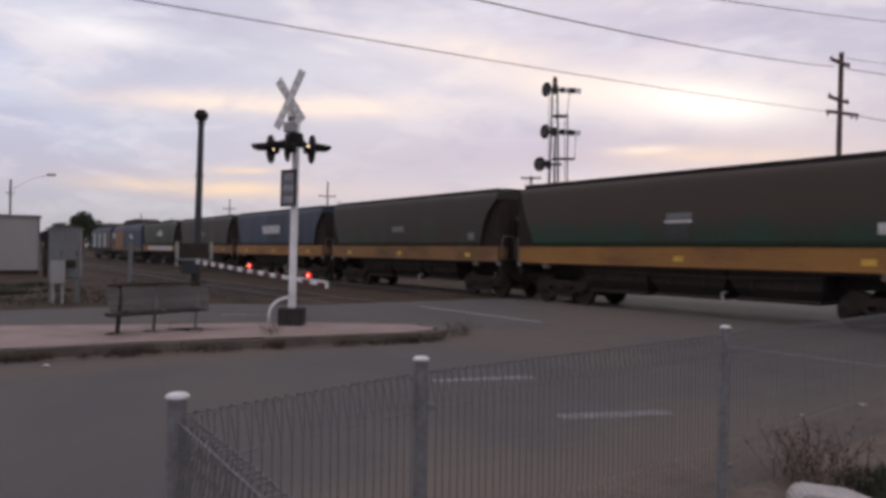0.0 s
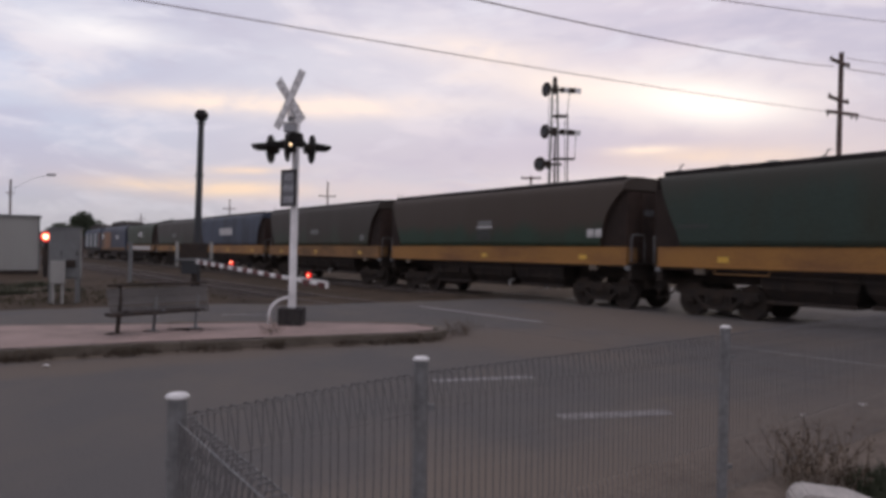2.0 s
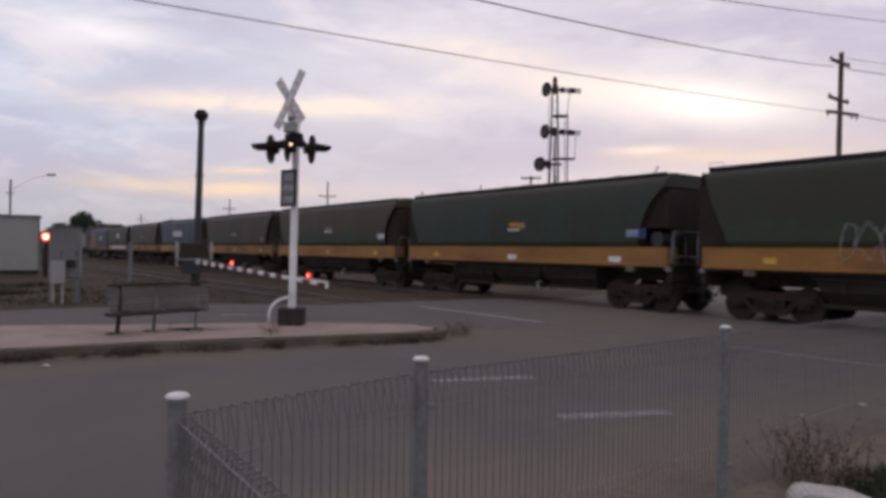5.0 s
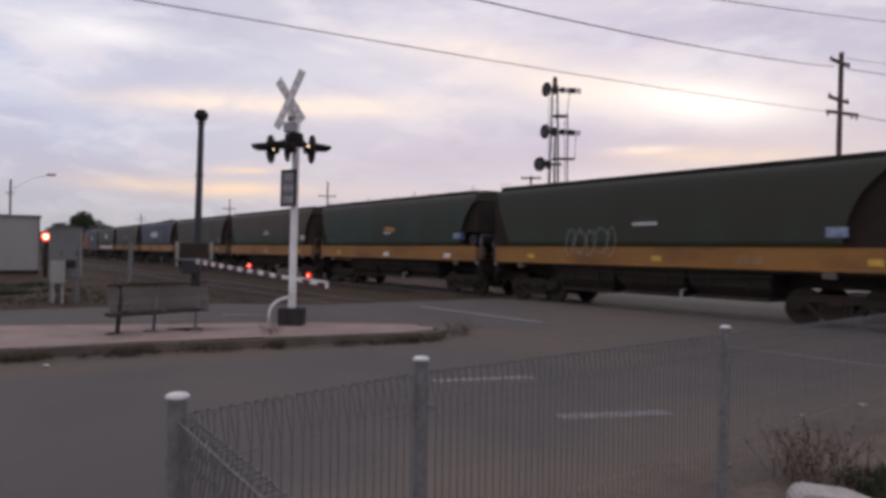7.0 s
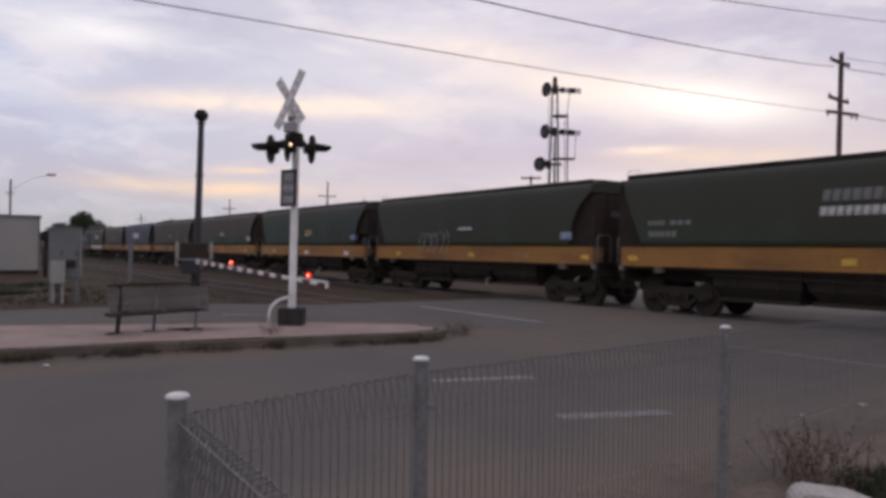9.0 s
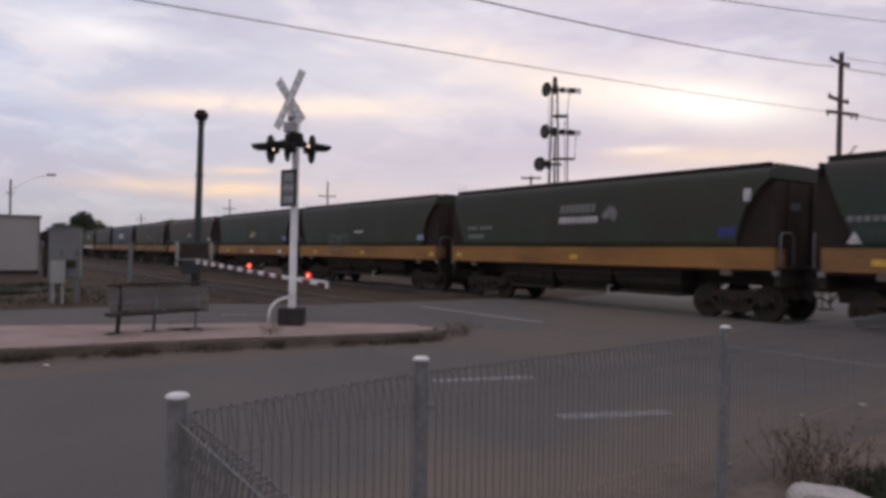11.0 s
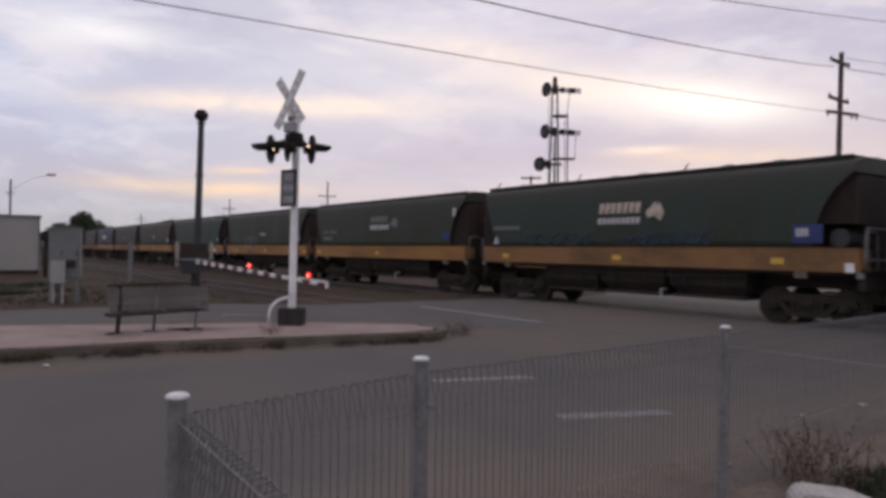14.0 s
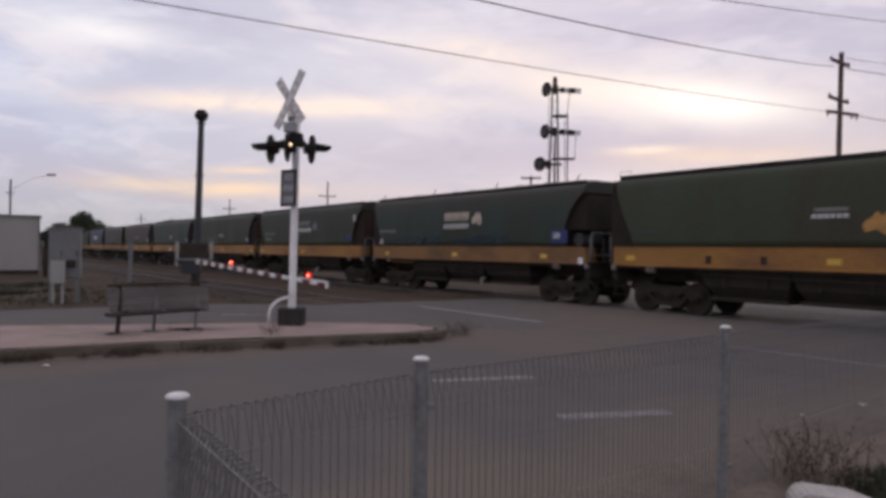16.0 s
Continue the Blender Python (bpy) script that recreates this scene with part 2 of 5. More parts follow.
M_GRASS = mat("dull_grass", (0.045, 0.052, 0.027), 0.95, second=(0.07, 0.062, 0.038), amount=0.8, bump=0)
M_ROCK = mat("pale_concrete_block", (0.50, 0.46, 0.42), 0.9, second=(0.30, 0.27, 0.25), amount=0.8, scale=5, bump=0.6)
M_SIGN = mat("sign_back_grey", (0.17, 0.17, 0.18), 0.6, second=(0.12, 0.12, 0.125), amount=0.6)
M_TEXT = mat("sign_lettering", (0.36, 0.36, 0.37), 0.7, bump=0)
M_YELLD = mat("sill_yellow_grimy", (0.25, 0.125, 0.042), 0.75, second=(0.13, 0.075, 0.035), amount=0.95, scale=0.9, stretch=(0.6, 1, 1.2))
M_YELL = mat("sill_yellow", (0.315, 0.146, 0.028), 0.6, second=(0.18, 0.080, 0.026), amount=0.9, scale=0.8, stretch=(0.5, 1, 1.5))
M_REFL = mat("yellow_reflector", (0.70, 0.42, 0.06), 0.5, bump=0)
M_LOGO = mat("faded_white_marking", (0.60, 0.58, 0.56), 0.7, second=(0.36, 0.34, 0.33), amount=0.9, scale=4, bump=0)
M_ORANGE = mat("orange_marking", (0.50, 0.26, 0.07), 0.7, second=(0.3, 0.17, 0.06), amount=0.8, scale=3, bump=0)
M_BLUEM = mat("blue_marking", (0.035, 0.05, 0.17), 0.7, bump=0)
M_BLUEG = mat("blue_scrawl_paint", (0.035, 0.055, 0.10), 0.8, bump=0)
M_STAIN = mat("dark_faded_patch", (0.055, 0.058, 0.052), 0.85, bump=0)
M_FADED = mat("faded_sill_patch", (0.33, 0.19, 0.08), 0.75, bump=0)
M_PALEBLUE = mat("pale_blue_plate", (0.30, 0.36, 0.46), 0.7, second=(0.12, 0.17, 0.30), amount=0.9, scale=6, bump=0)
M_CREAM = mat("cream_marking", (0.62, 0.52, 0.42), 0.7, second=(0.34, 0.28, 0.23), amount=0.9, scale=4, bump=0)
M_GRAF = mat("scrawl_paint", (0.20, 0.20, 0.19), 0.8, bump=0)
M_GLOW = mat("red_lamp_lit", (0.6, 0.05, 0.03), 0.4, emit=(1.0, 0.018, 0.014), power=1.35)
M_GLOWW = mat("lamp_lit_core", (0.9, 0.5, 0.3), 0.4, emit=(1.0, 0.46, 0.26), power=4.0)
M_LENS = mat("red_lens_dark", (0.12, 0.02, 0.02), 0.25, bump=0)
M_GLASSD = mat("dark_glass", (0.02, 0.025, 0.03), 0.1, bump=0)
M_LGLOW = mat("amber_glint", (0.6, 0.5, 0.4), 0.3, emit=(1.0, 0.66, 0.38), power=2.4)


# ---- mesh helpers ----
def part(name, bm, material, parent=None, label="", m=None, smooth=False, kind=""):
    me = bpy.data.meshes.new(name)
    bm.to_mesh(me)
    bm.free()
    me.materials.append(material)
    if smooth:
        for p in me.polygons:
            p.use_smooth = True
    ob = new(name, me)
    if parent:
        ob.parent = parent
    if m is not None:
        ob.matrix_basis = m
    if label or kind:
        tagged(ob, label, kind=kind)
    return ob


def shared(name, me, parent, m):
    ob = new(name, me)
    ob.parent = parent
    ob.matrix_basis = m
    return ob


def empty(name, label, category, group="", m=None):
    ob = new(name)
    if m is not None:
        ob.matrix_basis = m
    return tagged(ob, label, category, group)


def box(bm, x0, x1, y0, y1, z0, z1, bevel=0.0, m=None):
    r = bmesh.ops.create_cube(bm, size=1.0)
    vs = r["verts"]
    for v in vs:
        v.co = Vector(((x0 + x1) / 2 + v.co.x * (x1 - x0), (y0 + y1) / 2 + v.co.y * (y1 - y0), (z0 + z1) / 2 + v.co.z * (z1 - z0)))
        if m is not None:
            v.co = m @ v.co
    if bevel:
        es = list({e for v in vs for e in v.link_edges})
        bmesh.ops.bevel(bm, geom=es, offset=bevel, segments=1, affect="EDGES", profile=0.5)
    return bm


def B(*a, **k):
    return box(bmesh.new(), *a, **k)


def cyl(bm, p0, p1, r0, r1=None, n=12):
    p0, p1 = Vector(p0), Vector(p1)
    r1 = r0 if r1 is None else r1
    q = (p1 - p0).to_track_quat("Z", "Y").to_matrix().to_4x4()
    m = Matrix.Translation((p0 + p1) / 2) @ q
    bmesh.ops.create_cone(bm, cap_ends=True, segments=n, radius1=r0, radius2=r1, depth=(p1 - p0).length, matrix=m)
    return bm


def C(*a, **k):
    return cyl(bmesh.new(), *a, **k)


def tube(bm, pts, r, n=6):
    """A bent round bar along pts."""
    pts = [Vector(p) for p in pts]
    rings = []
    up = Vector((0.123, 0.31, 0.94)).normalized()
    for i, p in enumerate(pts):
        t = (pts[min(i + 1, len(pts) - 1)] - pts[max(i - 1, 0)]).normalized()
        a = t.cross(up)
        if a.length < 1e-4:
            a = t.cross(Vector((1, 0, 0)))
        a.normalize()
        b = t.cross(a)
        rings.append([bm.verts.new(p + r * (math.cos(2 * math.pi * k / n) * a + math.sin(2 * math.pi * k / n) * b)) for k in range(n)])
    for q0, q1 in zip(rings, rings[1:]):
        for k in range(n):
            bm.faces.new((q0[k], q0[(k + 1) % n], q1[(k + 1) % n], q1[k]))
    bm.faces.new(rings[0][::-1])
    bm.faces.new(rings[-1])
    return bm


def prism(bm, poly, axis, a0, a1):
    """A flat outline pushed from a0 to a1 along axis."""
    def at(u, v, w):
        return {"x": (w, u, v), "y": (u, w, v), "z": (u, v, w)}[axis]
    lo = [bm.verts.new(at(u, v, a0)) for u, v in poly]
    hi = [bm.verts.new(at(u, v, a1)) for u, v in poly]
    k = len(poly)
    bm.faces.new(lo)
    bm.faces.new(hi)
    for i in range(k):
        bm.faces.new((lo[i], lo[(i + 1) % k], hi[(i + 1) % k], hi[i]))
    bmesh.ops.recalc_face_normals(bm, faces=bm.faces)
    return bm


# ---- the railway's own axes: s along the track (away), n across it (away) ----
PSI = radians(35.94)
NV, DV = Vector((math.cos(PSI), math.sin(PSI), 0)), Vector((-math.sin(PSI), math.cos(PSI), 0))
TRACK_N, CURVE_S, CURVE_K = 18.92, 20.8, 0.0005


def sn(s, n, z=0.0):
    v = DV * s + NV * n
    return Vector((v.x, v.y, z))


def bend(s):
    return CURVE_K * max(s - CURVE_S, 0) ** 2 / 2


DIP = 0.10                       # the running line lies a little lower than the road round it


def dip(n):
    q = min(max((n - 16.5) / 1.3, 0), 1) - min(max((n - 20.1) / 1.3, 0), 1)
    return -DIP * q * q * (3 - 2 * q)


def rail_pose(s, n=TRACK_N):
    turn = math.degrees(math.atan(CURVE_K * max(s - CURVE_S, 0)))
    p = sn(s, n + bend(s))
    return pose(p.x, p.y, 0, 0, 0, 90 + 35.94 - turn)


# ---- ground, roads, median island ----
def grid_mesh(name, us, vs, fn, material, label="", category="", kind="structure"):
    verts, faces = [], []
    for u in us:
        for v in vs:
            verts.append(fn(u, v))
    k = len(vs)
    for i in range(len(us) - 1):
        for j in range(k - 1):
            faces.append((i * k + j, i * k + j + 1, (i + 1) * k + j + 1, (i + 1) * k + j))
    me = bpy.data.meshes.new(name)
    me.from_pydata([tuple(v) for v in verts], [], faces)
    me.materials.append(material)
    for p in me.polygons:
        p.use_smooth = True
    return tagged(new(name, me), label, category, kind=kind)


def ease(a, b, x):
    x = min(max((x - a) / (b - a), 0), 1)
    return x * x * (3 - 2 * x)


def ground_z(s, n):
    rail = ease(23.0, 25.0, s) + 1 - ease(-14.0, -11.0, s)
    corridor = ease(7.5, 9.0, n - bend(s)) * (1 - ease(23, 25, n - bend(s)))
    bump = 0.03 * noise.noise(Vector((s * 0.35, n * 0.35, 2.0))) if abs(s) < 150 and abs(n) < 120 else 0
    off = ease(23.0, 25.0, s) + ease(3.4, 2.2, s) if s > 0 else 1.0
    return -0.025 + dip(n - bend(s)) - 0.13 * rail * corridor + max(bump, -0.02) * min(off, 1) * 0.8


ss = [-2500, -600, -200, -80, -40, -25] + [-16 + 0.8 * i for i in range(90)] + [58 + 2 * i for i in range(30)] + [125, 150, 200, 300, 600, 2500]
ns = [-2500, -600, -200, -80, -40, -25, -16] + [-12 + 0.7 * i for i in range(70)] + [40, 48, 60, 80, 120, 200, 400, 800, 2500]
grid_mesh("ground", ss, ns, lambda s, n: sn(s, n, ground_z(s, n)), M_DIRT, "bare brown earth with gravel beside the railway", "ground")


grid_mesh("verge", [-4 + 0.25 * i for i in range(33)], [-12 + 0.4 * i for i in range(70)], lambda s, n: sn(s, n, ground_z(s, n) + 0.012 + 0.012 * noise.noise(Vector((s * 2.5, n * 2.5, 4)))), M_VERGE,
          "trodden brown earth verge behind the fence", "verge")


def dirt_drifts(material, tint, zones):
    """Earth washed over a sheet in soft-edged drifts: (s, n, half length, half width, strength) each."""
    nt = material.node_tree
    N, Lk = nt.nodes.new, nt.links.new
    bsdf = nt.nodes["Principled BSDF"]
    base = bsdf.inputs["Base Color"].links[0].from_socket
    tc = N("ShaderNodeTexCoord")

    def calc(op, a, b):
        m = N("ShaderNodeMath")
        m.operation = op
        for sock, v in zip(m.inputs, (a, b)):
            if isinstance(v, (int, float)):
                sock.default_value = v
            else:
                Lk(v, sock)
        return m.outputs[0]

    along = []
    for axis in (DV, NV):
        d = N("ShaderNodeVectorMath")
        d.operation = "DOT_PRODUCT"
        d.inputs[1].default_value = axis
        Lk(tc.outputs["Object"], d.inputs[0])
        along.append(d.outputs["Value"])
    total = 0.0
    for s0, n0, rs, rn, k in zones:
        q = 0.0
        for v, centre, r in ((along[0], s0, rs), (along[1], n0, rn)):
            u = calc("DIVIDE", calc("SUBTRACT", v, centre), r)
            q = calc("ADD", calc("MULTIPLY", u, u), q)
        total = calc("ADD", calc("MULTIPLY", calc("EXPONENT", calc("MULTIPLY", q, -1.0), 0.0), k), total)
    n = N("ShaderNodeTexNoise")
    n.inputs["Scale"].default_value, n.inputs["Detail"].default_value, n.inputs["Roughness"].default_value = 0.9, 7.0, 0.65
    Lk(tc.outputs["Object"], n.inputs["Vector"])
    r = N("ShaderNodeMapRange")
    r.interpolation_type = "SMOOTHSTEP"
    r.inputs[1].default_value, r.inputs[2].default_value = 0.25, 0.95
    Lk(calc("ADD", total, calc("MULTIPLY", calc("SUBTRACT", n.outputs[0], 0.5), 1.3)), r.inputs[0])
    mx = N("ShaderNodeMix")
    mx.data_type = "RGBA"
    mx.inputs[7].default_value = (*tint, 1)
    Lk(calc("MULTIPLY", r.outputs[0], 0.85), mx.inputs[0])
    Lk(base, mx.inputs[6])
    Lk(mx.outputs[2], bsdf.inputs["Base Color"])


dirt_drifts(M_ASPH, (0.147, 0.119, 0.097), ((9.7, 8.9, 2.4, 1.8, 1.0), (11.0, 13.4, 3.2, 2.2, 1.0), (14.5, 15.4, 3.6, 1.5, 0.9), (10.85, 1.0, 0.75, 7.2, 1.1), (7.0, 14.0, 2.2, 2.6, 0.45), (6.0, 8.0, 2.6, 4.5, 0.20)))


def wobble(x, amp, seed):
    return amp * noise.noise(Vector((x * 0.9, seed, 0.3))) + 0.4 * amp * noise.noise(Vector((x * 3.1, seed, 7.3)))


def road_edge(u, v):
    """v runs 0..1 across the road between two ragged edges."""
    lo = 3.35 + wobble(u, 0.25, 1.0)
    hi = 21.4 - 1.8 * ease(6.3, 9.8, u) + 3.0 * ease(22.0, 26.0, u) + wobble(u, 0.35, 5.0)
    return sn(lo + (hi - lo) * v, u, dip(u) + (-0.03 if v in (0.0, 1.0) else -0.004 if v in (0.02, 0.98) else 0.0))


grid_mesh("road", [-60 + 0.5 * i for i in range(260)], [0, 0.02, 0.04, 0.1, 0.2, 0.3, 0.4, 0.5, 0.6, 0.7, 0.8, 0.9, 0.96, 0.98, 1], road_edge, M_ASPH,
          "worn grey asphalt road crossing the railway", "road")


# median island: kerb stones round a paved top
IS_FRONT = [(11.95, -22.0), (11.95, 0.0), (11.75, 2.0), (11.35, 4.5), (11.0, 6.2), (10.75, 7.2), (10.85, 7.75), (11.25, 8.05), (11.9, 8.0), (12.7, 7.3), (13.35, 6.3), (13.85, 5.2), (14.35, 3.8), (15.0, 2.2), (15.6, 0.8), (16.4, -3.0), (16.6, -22.0)]


def outline(pts, step):
    out = []
    for (a, b), (c, d) in zip(pts, pts[1:]):
        k = max(1, int(math.hypot(c - a, d - b) / step))
        out += [(a + (c - a) * i / k, b + (d - b) * i / k) for i in range(k)]
    return out + [pts[-1]]


def island():
    isl = empty("median_island", "raised pink-paved median island with dirty concrete kerb", "traffic island")
    isl["kind"] = "structure"
    bm = bmesh.new()
    pts = outline(IS_FRONT, 0.5)
    inner = []
    for i, (s, n) in enumerate(pts):
        a, b = pts[max(i - 1, 0)], pts[min(i + 1, len(pts) - 1)]
        t = Vector((b[0] - a[0], b[1] - a[1])).normalized()
        inner.append((s + 0.09 * t.y, n - 0.09 * t.x))
    top = [bm.verts.new(sn(s, n, 0.166 + 0.004 * noise.noise(Vector((s, n, 1))))) for s, n in inner]
    bm.faces.new(top)
    bmesh.ops.triangulate(bm, faces=bm.faces)
    bmesh.ops.recalc_face_normals(bm, faces=bm.faces)
    part("paving", bm, M_PAVE, isl, "pinkish concrete paving, dusty")
    stones = outline(IS_FRONT, 0.9)
    for i, (a, b) in enumerate(zip(stones, stones[1:])):
        p, q = sn(*a), sn(*b)
        length = (q - p).length
        if a[1] < -12 and b[1] < -12:
            continue
        bm = bmesh.new()
        h = 0.170 + 0.005 * math.sin(i * 2.3)
        prism(bm, [(0.0, -0.02), (-0.17, -0.02), (-0.17, h), (-0.06, h), (-0.015, h - 0.04)], "x", 0.006, length - 0.006)
        ang = math.degrees(math.atan2((q - p).y, (q - p).x))
        part("kerb_stone", bm, M_KERB, isl, m=pose(p.x, p.y, 0.0, 0, 0.6 * math.sin(i * 1.7), ang))
    return isl


island()


def soil_bank():
    """Dirt and dead grass roots banked against the kerb, uneven along its length."""
    pts = outline(IS_FRONT[:9], 0.12)
    rings = []
    bm = bmesh.new()
    for i, (s, n) in enumerate(pts):
        if n < -9:
            continue
        a, b = pts[max(i - 1, 0)], pts[min(i + 1, len(pts) - 1)]
        t = Vector((b[0] - a[0], b[1] - a[1])).normalized()
        out = (-t.y, t.x)
        h = 0.115 + 0.07 * noise.noise(Vector((s * 1.3, n * 1.3, 5.0))) + 0.03 * noise.noise(Vector((s * 5, n * 5, 2.0)))
        w = 0.30 + 0.16 * noise.noise(Vector((s * 0.9, n * 0.9, 8.0)))
        rings.append([bm.verts.new(sn(s + out[0] * d, n + out[1] * d, z)) for d, z in ((-0.02, h), (0.04, h * 0.92), (w * 0.4, h * 0.45), (w * 0.75, h * 0.14), (w, 0.0))])
    for q0, q1 in zip(rings, rings[1:]):
        for k in range(4):
            bm.faces.new((q0[k], q0[k + 1], q1[k + 1], q1[k]))
    tagged(part("soil_bank", bm, M_GRIT, smooth=True), "brown soil banked along the kerb of the island", "soil", kind="stuff")


soil_bank()

def line_mark(s0, n0, s1, n1, w, paint=None):
    a, b = sn(s0, n0), sn(s1, n1)
    length, ang = (b - a).length, math.degrees(math.atan2((b - a).y, (b - a).x))
    bm = bmesh.new()
    k = max(4, int(length / 0.15))
    lo, hi = [], []
    for i in range(k + 1):
        x = length * i / k
        lo.append(bm.verts.new((x, -w / 2 + 0.012 * noise.noise(Vector((x * 6, s0, 1))), 0.006)))
        hi.append(bm.verts.new((x, w / 2 + 0.012 * noise.noise(Vector((x * 6, s0, 9))), 0.006)))
    for i in range(k):
        bm.faces.new((lo[i], lo[i + 1], hi[i + 1], hi[i]))
    return tagged(part("lane_line", bm, paint or M_LINE, m=pose(a.x, a.y, 0, 0, 0, ang)), "worn white painted lane dash on the asphalt", "road marking", "lane dashes", kind="structure")


line_mark(7.36, 5.2, 6.9, 6.5, 0.19)
line_mark(5.08, 5.15, 4.60, 6.3, 0.24, M_LINEF)
line_mark(17.4, 5.9, 16.8, 6.9, 0.12)
line_mark(17.4, 11.78, 12.2, 11.74, 0.19)
line_mark(7.3, 11.72, 3.9, 11.70, 0.09)


# ---- tracks ----
def railway(name, centre, s0, s1, label):
    tr = empty(name, label, "railway track", "railway tracks")
    low = dip(centre)
    prof = [(-0.07, -0.15), (0.07, -0.15), (0.07, -0.135), (0.01, -0.12), (0.01, -0.04), (0.036, -0.03), (0.036, 0.0), (0.03, 0.006), (-0.03, 0.006), (-0.036, 0.0), (-0.036, -0.03), (-0.01, -0.04), (-0.01, -0.12), (-0.07, -0.135)]
    for side in (-0.8, 0.8):
        bm = bmesh.new()
        rings = []
        s = s0
        while s <= s1:
            rings.append([bm.verts.new(sn(s, centre + side + a + bend(s), z + low)) for a, z in prof])
            s += 6.0
        for q0, q1 in zip(rings, rings[1:]):
            for k in range(len(prof)):
                bm.faces.new((q0[k], q0[(k + 1) % len(prof)], q1[(k + 1) % len(prof)], q1[k]))
        bmesh.ops.recalc_face_normals(bm, faces=bm.faces)
        part("rail", bm, M_RAIL, tr)
    # flat dark strips: the flange groove's shade put into colour, nothing is cut
    for side in (-0.8, 0.8) if centre > 15 else ():
        for d in (-0.085, 0.085):
            bm = bmesh.new()
            ring = [[bm.verts.new(sn(s, centre + side + d + a, low + 0.005)) for a in (-0.045 + 0.008 * noise.noise(Vector((s, d, 1))), 0.045 + 0.01 * noise.noise(Vector((s, d, 5))))] for s in [2.0 + 0.5 * i for i in range(42)]]
            for q0, q1 in zip(ring, ring[1:]):
                bm.faces.new((q0[0], q0[1], q1[1], q1[0]))
            part("flangeway", bm, M_CHUTE, tr, "flat dark strip beside the rail, the groove's shade as colour")
    # ballast shoulder under the open track
    bm = bmesh.new()
    rings = []
    s = 23.6
    while s <= s1:
        j = 0.06 * noise.noise(Vector((s * 0.8, centre, 3)))
        rings.append([bm.verts.new(sn(s, centre + a + bend(s), z + low + (0.02 * noise.noise(Vector((s, a, centre))) if abs(a) < 2 else 0))) for a, z in ((-2.3 + j, -0.2), (-1.7, -0.13), (-0.5, -0.125), (0.5, -0.125), (1.7, -0.13), (2.3 - j, -0.2))])
        s += 0.8
    for q0, q1 in zip(rings, rings[1:]):
        for k in range(5):
            bm.faces.new((q0[k], q0[k + 1], q1[k + 1], q1[k]))
    part("ballast_bed", bm, M_BALLAST, tr, "grimy crushed stone ballast", kind="stuff", smooth=True)
    sl = bpy.data.meshes.new("sleeper")
    bm = B(-0.12, 0.12, -1.3, 1.3, -0.16, -0.10, 0.01)
    bm.to_mesh(sl)
    bm.free()
    sl.materials.append(M_SLEEPER)
    for i in range(110):
        s = 24.0 + 0.66 * i
        shared("sleeper", sl, tr, rail_pose(s, centre) @ pose(0, 0, low, 0, 0, random.uniform(-1.5, 1.5)))
    return tr


# ---- front fence: roll-top mesh panels on round posts ----
def fence():
    fe = empty("mesh_fence", "grey roll-top wire mesh fence on round posts with pale caps", "fence")
    posts = [(-0.82, 2.21), (-0.09, 3.04), (1.855, 4.67), (4.24, 6.66), (0.545, 0.115)]
    for i, (x, y) in enumerate(posts):
        lean = (0.0, 0.3, 1.0, 0.4, 0)[i]
        rise = (0.012, 0.012, 0.0, 0.0, 0.0)[i]
        m = pose(x, y, -0.05, 0, lean * 0.5, 0)
        po = part("post", C((0, 0, 0), (0, 0, 1.228 + rise), 0.031, n=24), M_GALVD, fe, m=m, smooth=False)
        bm = C((0, 0, 1.226 + rise), (0, 0, 1.233 + rise), 0.035, 0.036, n=24)
        cyl(bm, (0, 0, 1.233 + rise), (0, 0, 1.240 + rise), 0.036, 0.028, n=24)
        part("cap", bm, M_CAP, po, "pale domed cap")
        for z in (0.30, 1.02):
            bm = C((0, 0, z), (0, 0, z + 0.035), 0.0345, n=16)
            box(bm, 0.03, 0.06, -0.012, 0.012, z + 0.004, z + 0.03)
            part("clamp", bm, M_GALVD, po)
    runs = [(0, 1, 1), (1, 2, 1), (2, 3, 1), (0, 4, -1)]
    for a, b, fold in runs:
        p, q = Vector((*posts[a], 0)), Vector((*posts[b], 0))
        t = (q - p).normalized()
        length = (q - p).length
        ang = math.degrees(math.atan2(t.y, t.x))
        m = pose(p.x, p.y, 0, 0, 0, ang)
        prof = [(0.0, 0.06), (0.0, 0.40), (0.012, 0.42), (0.0, 0.44), (0.0, 0.97), (0.046, 1.115), (0.040, 1.128), (0.006, 1.128), (0.0, 1.118), (-0.006, 0.985)]
        me = bpy.data.meshes.new("vertical_wire")
        bm = tube(bmesh.new(), [(0, y, z) for y, z in prof], 0.0029, 5)
        bm.to_mesh(me)
        bm.free()
        me.materials.append(M_FWIRE)
        k = int((length - 0.08) / 0.044)
        for i in range(k + 1):
            shared("vertical_wire", me, fe, m @ pose(0.045 + 0.044 * i + random.uniform(-0.002, 0.002), 0, 0, 0, random.uniform(-0.3, 0.3), 0))
        for y, z in ((0.047, 1.120), (-0.004, 1.120), (0.004, 0.965), (0.004, 0.10)):
            part("horizontal_wire", tube(bmesh.new(), [(0.02, y, z), (length / 2, y, z + random.uniform(-0.004, 0.004)), (length - 0.02, y, z)], 0.0023 if z > 1 else 0.0016, 6), M_GALVD if z > 1 and fold < 0 else M_FWIRE, fe, m=m)


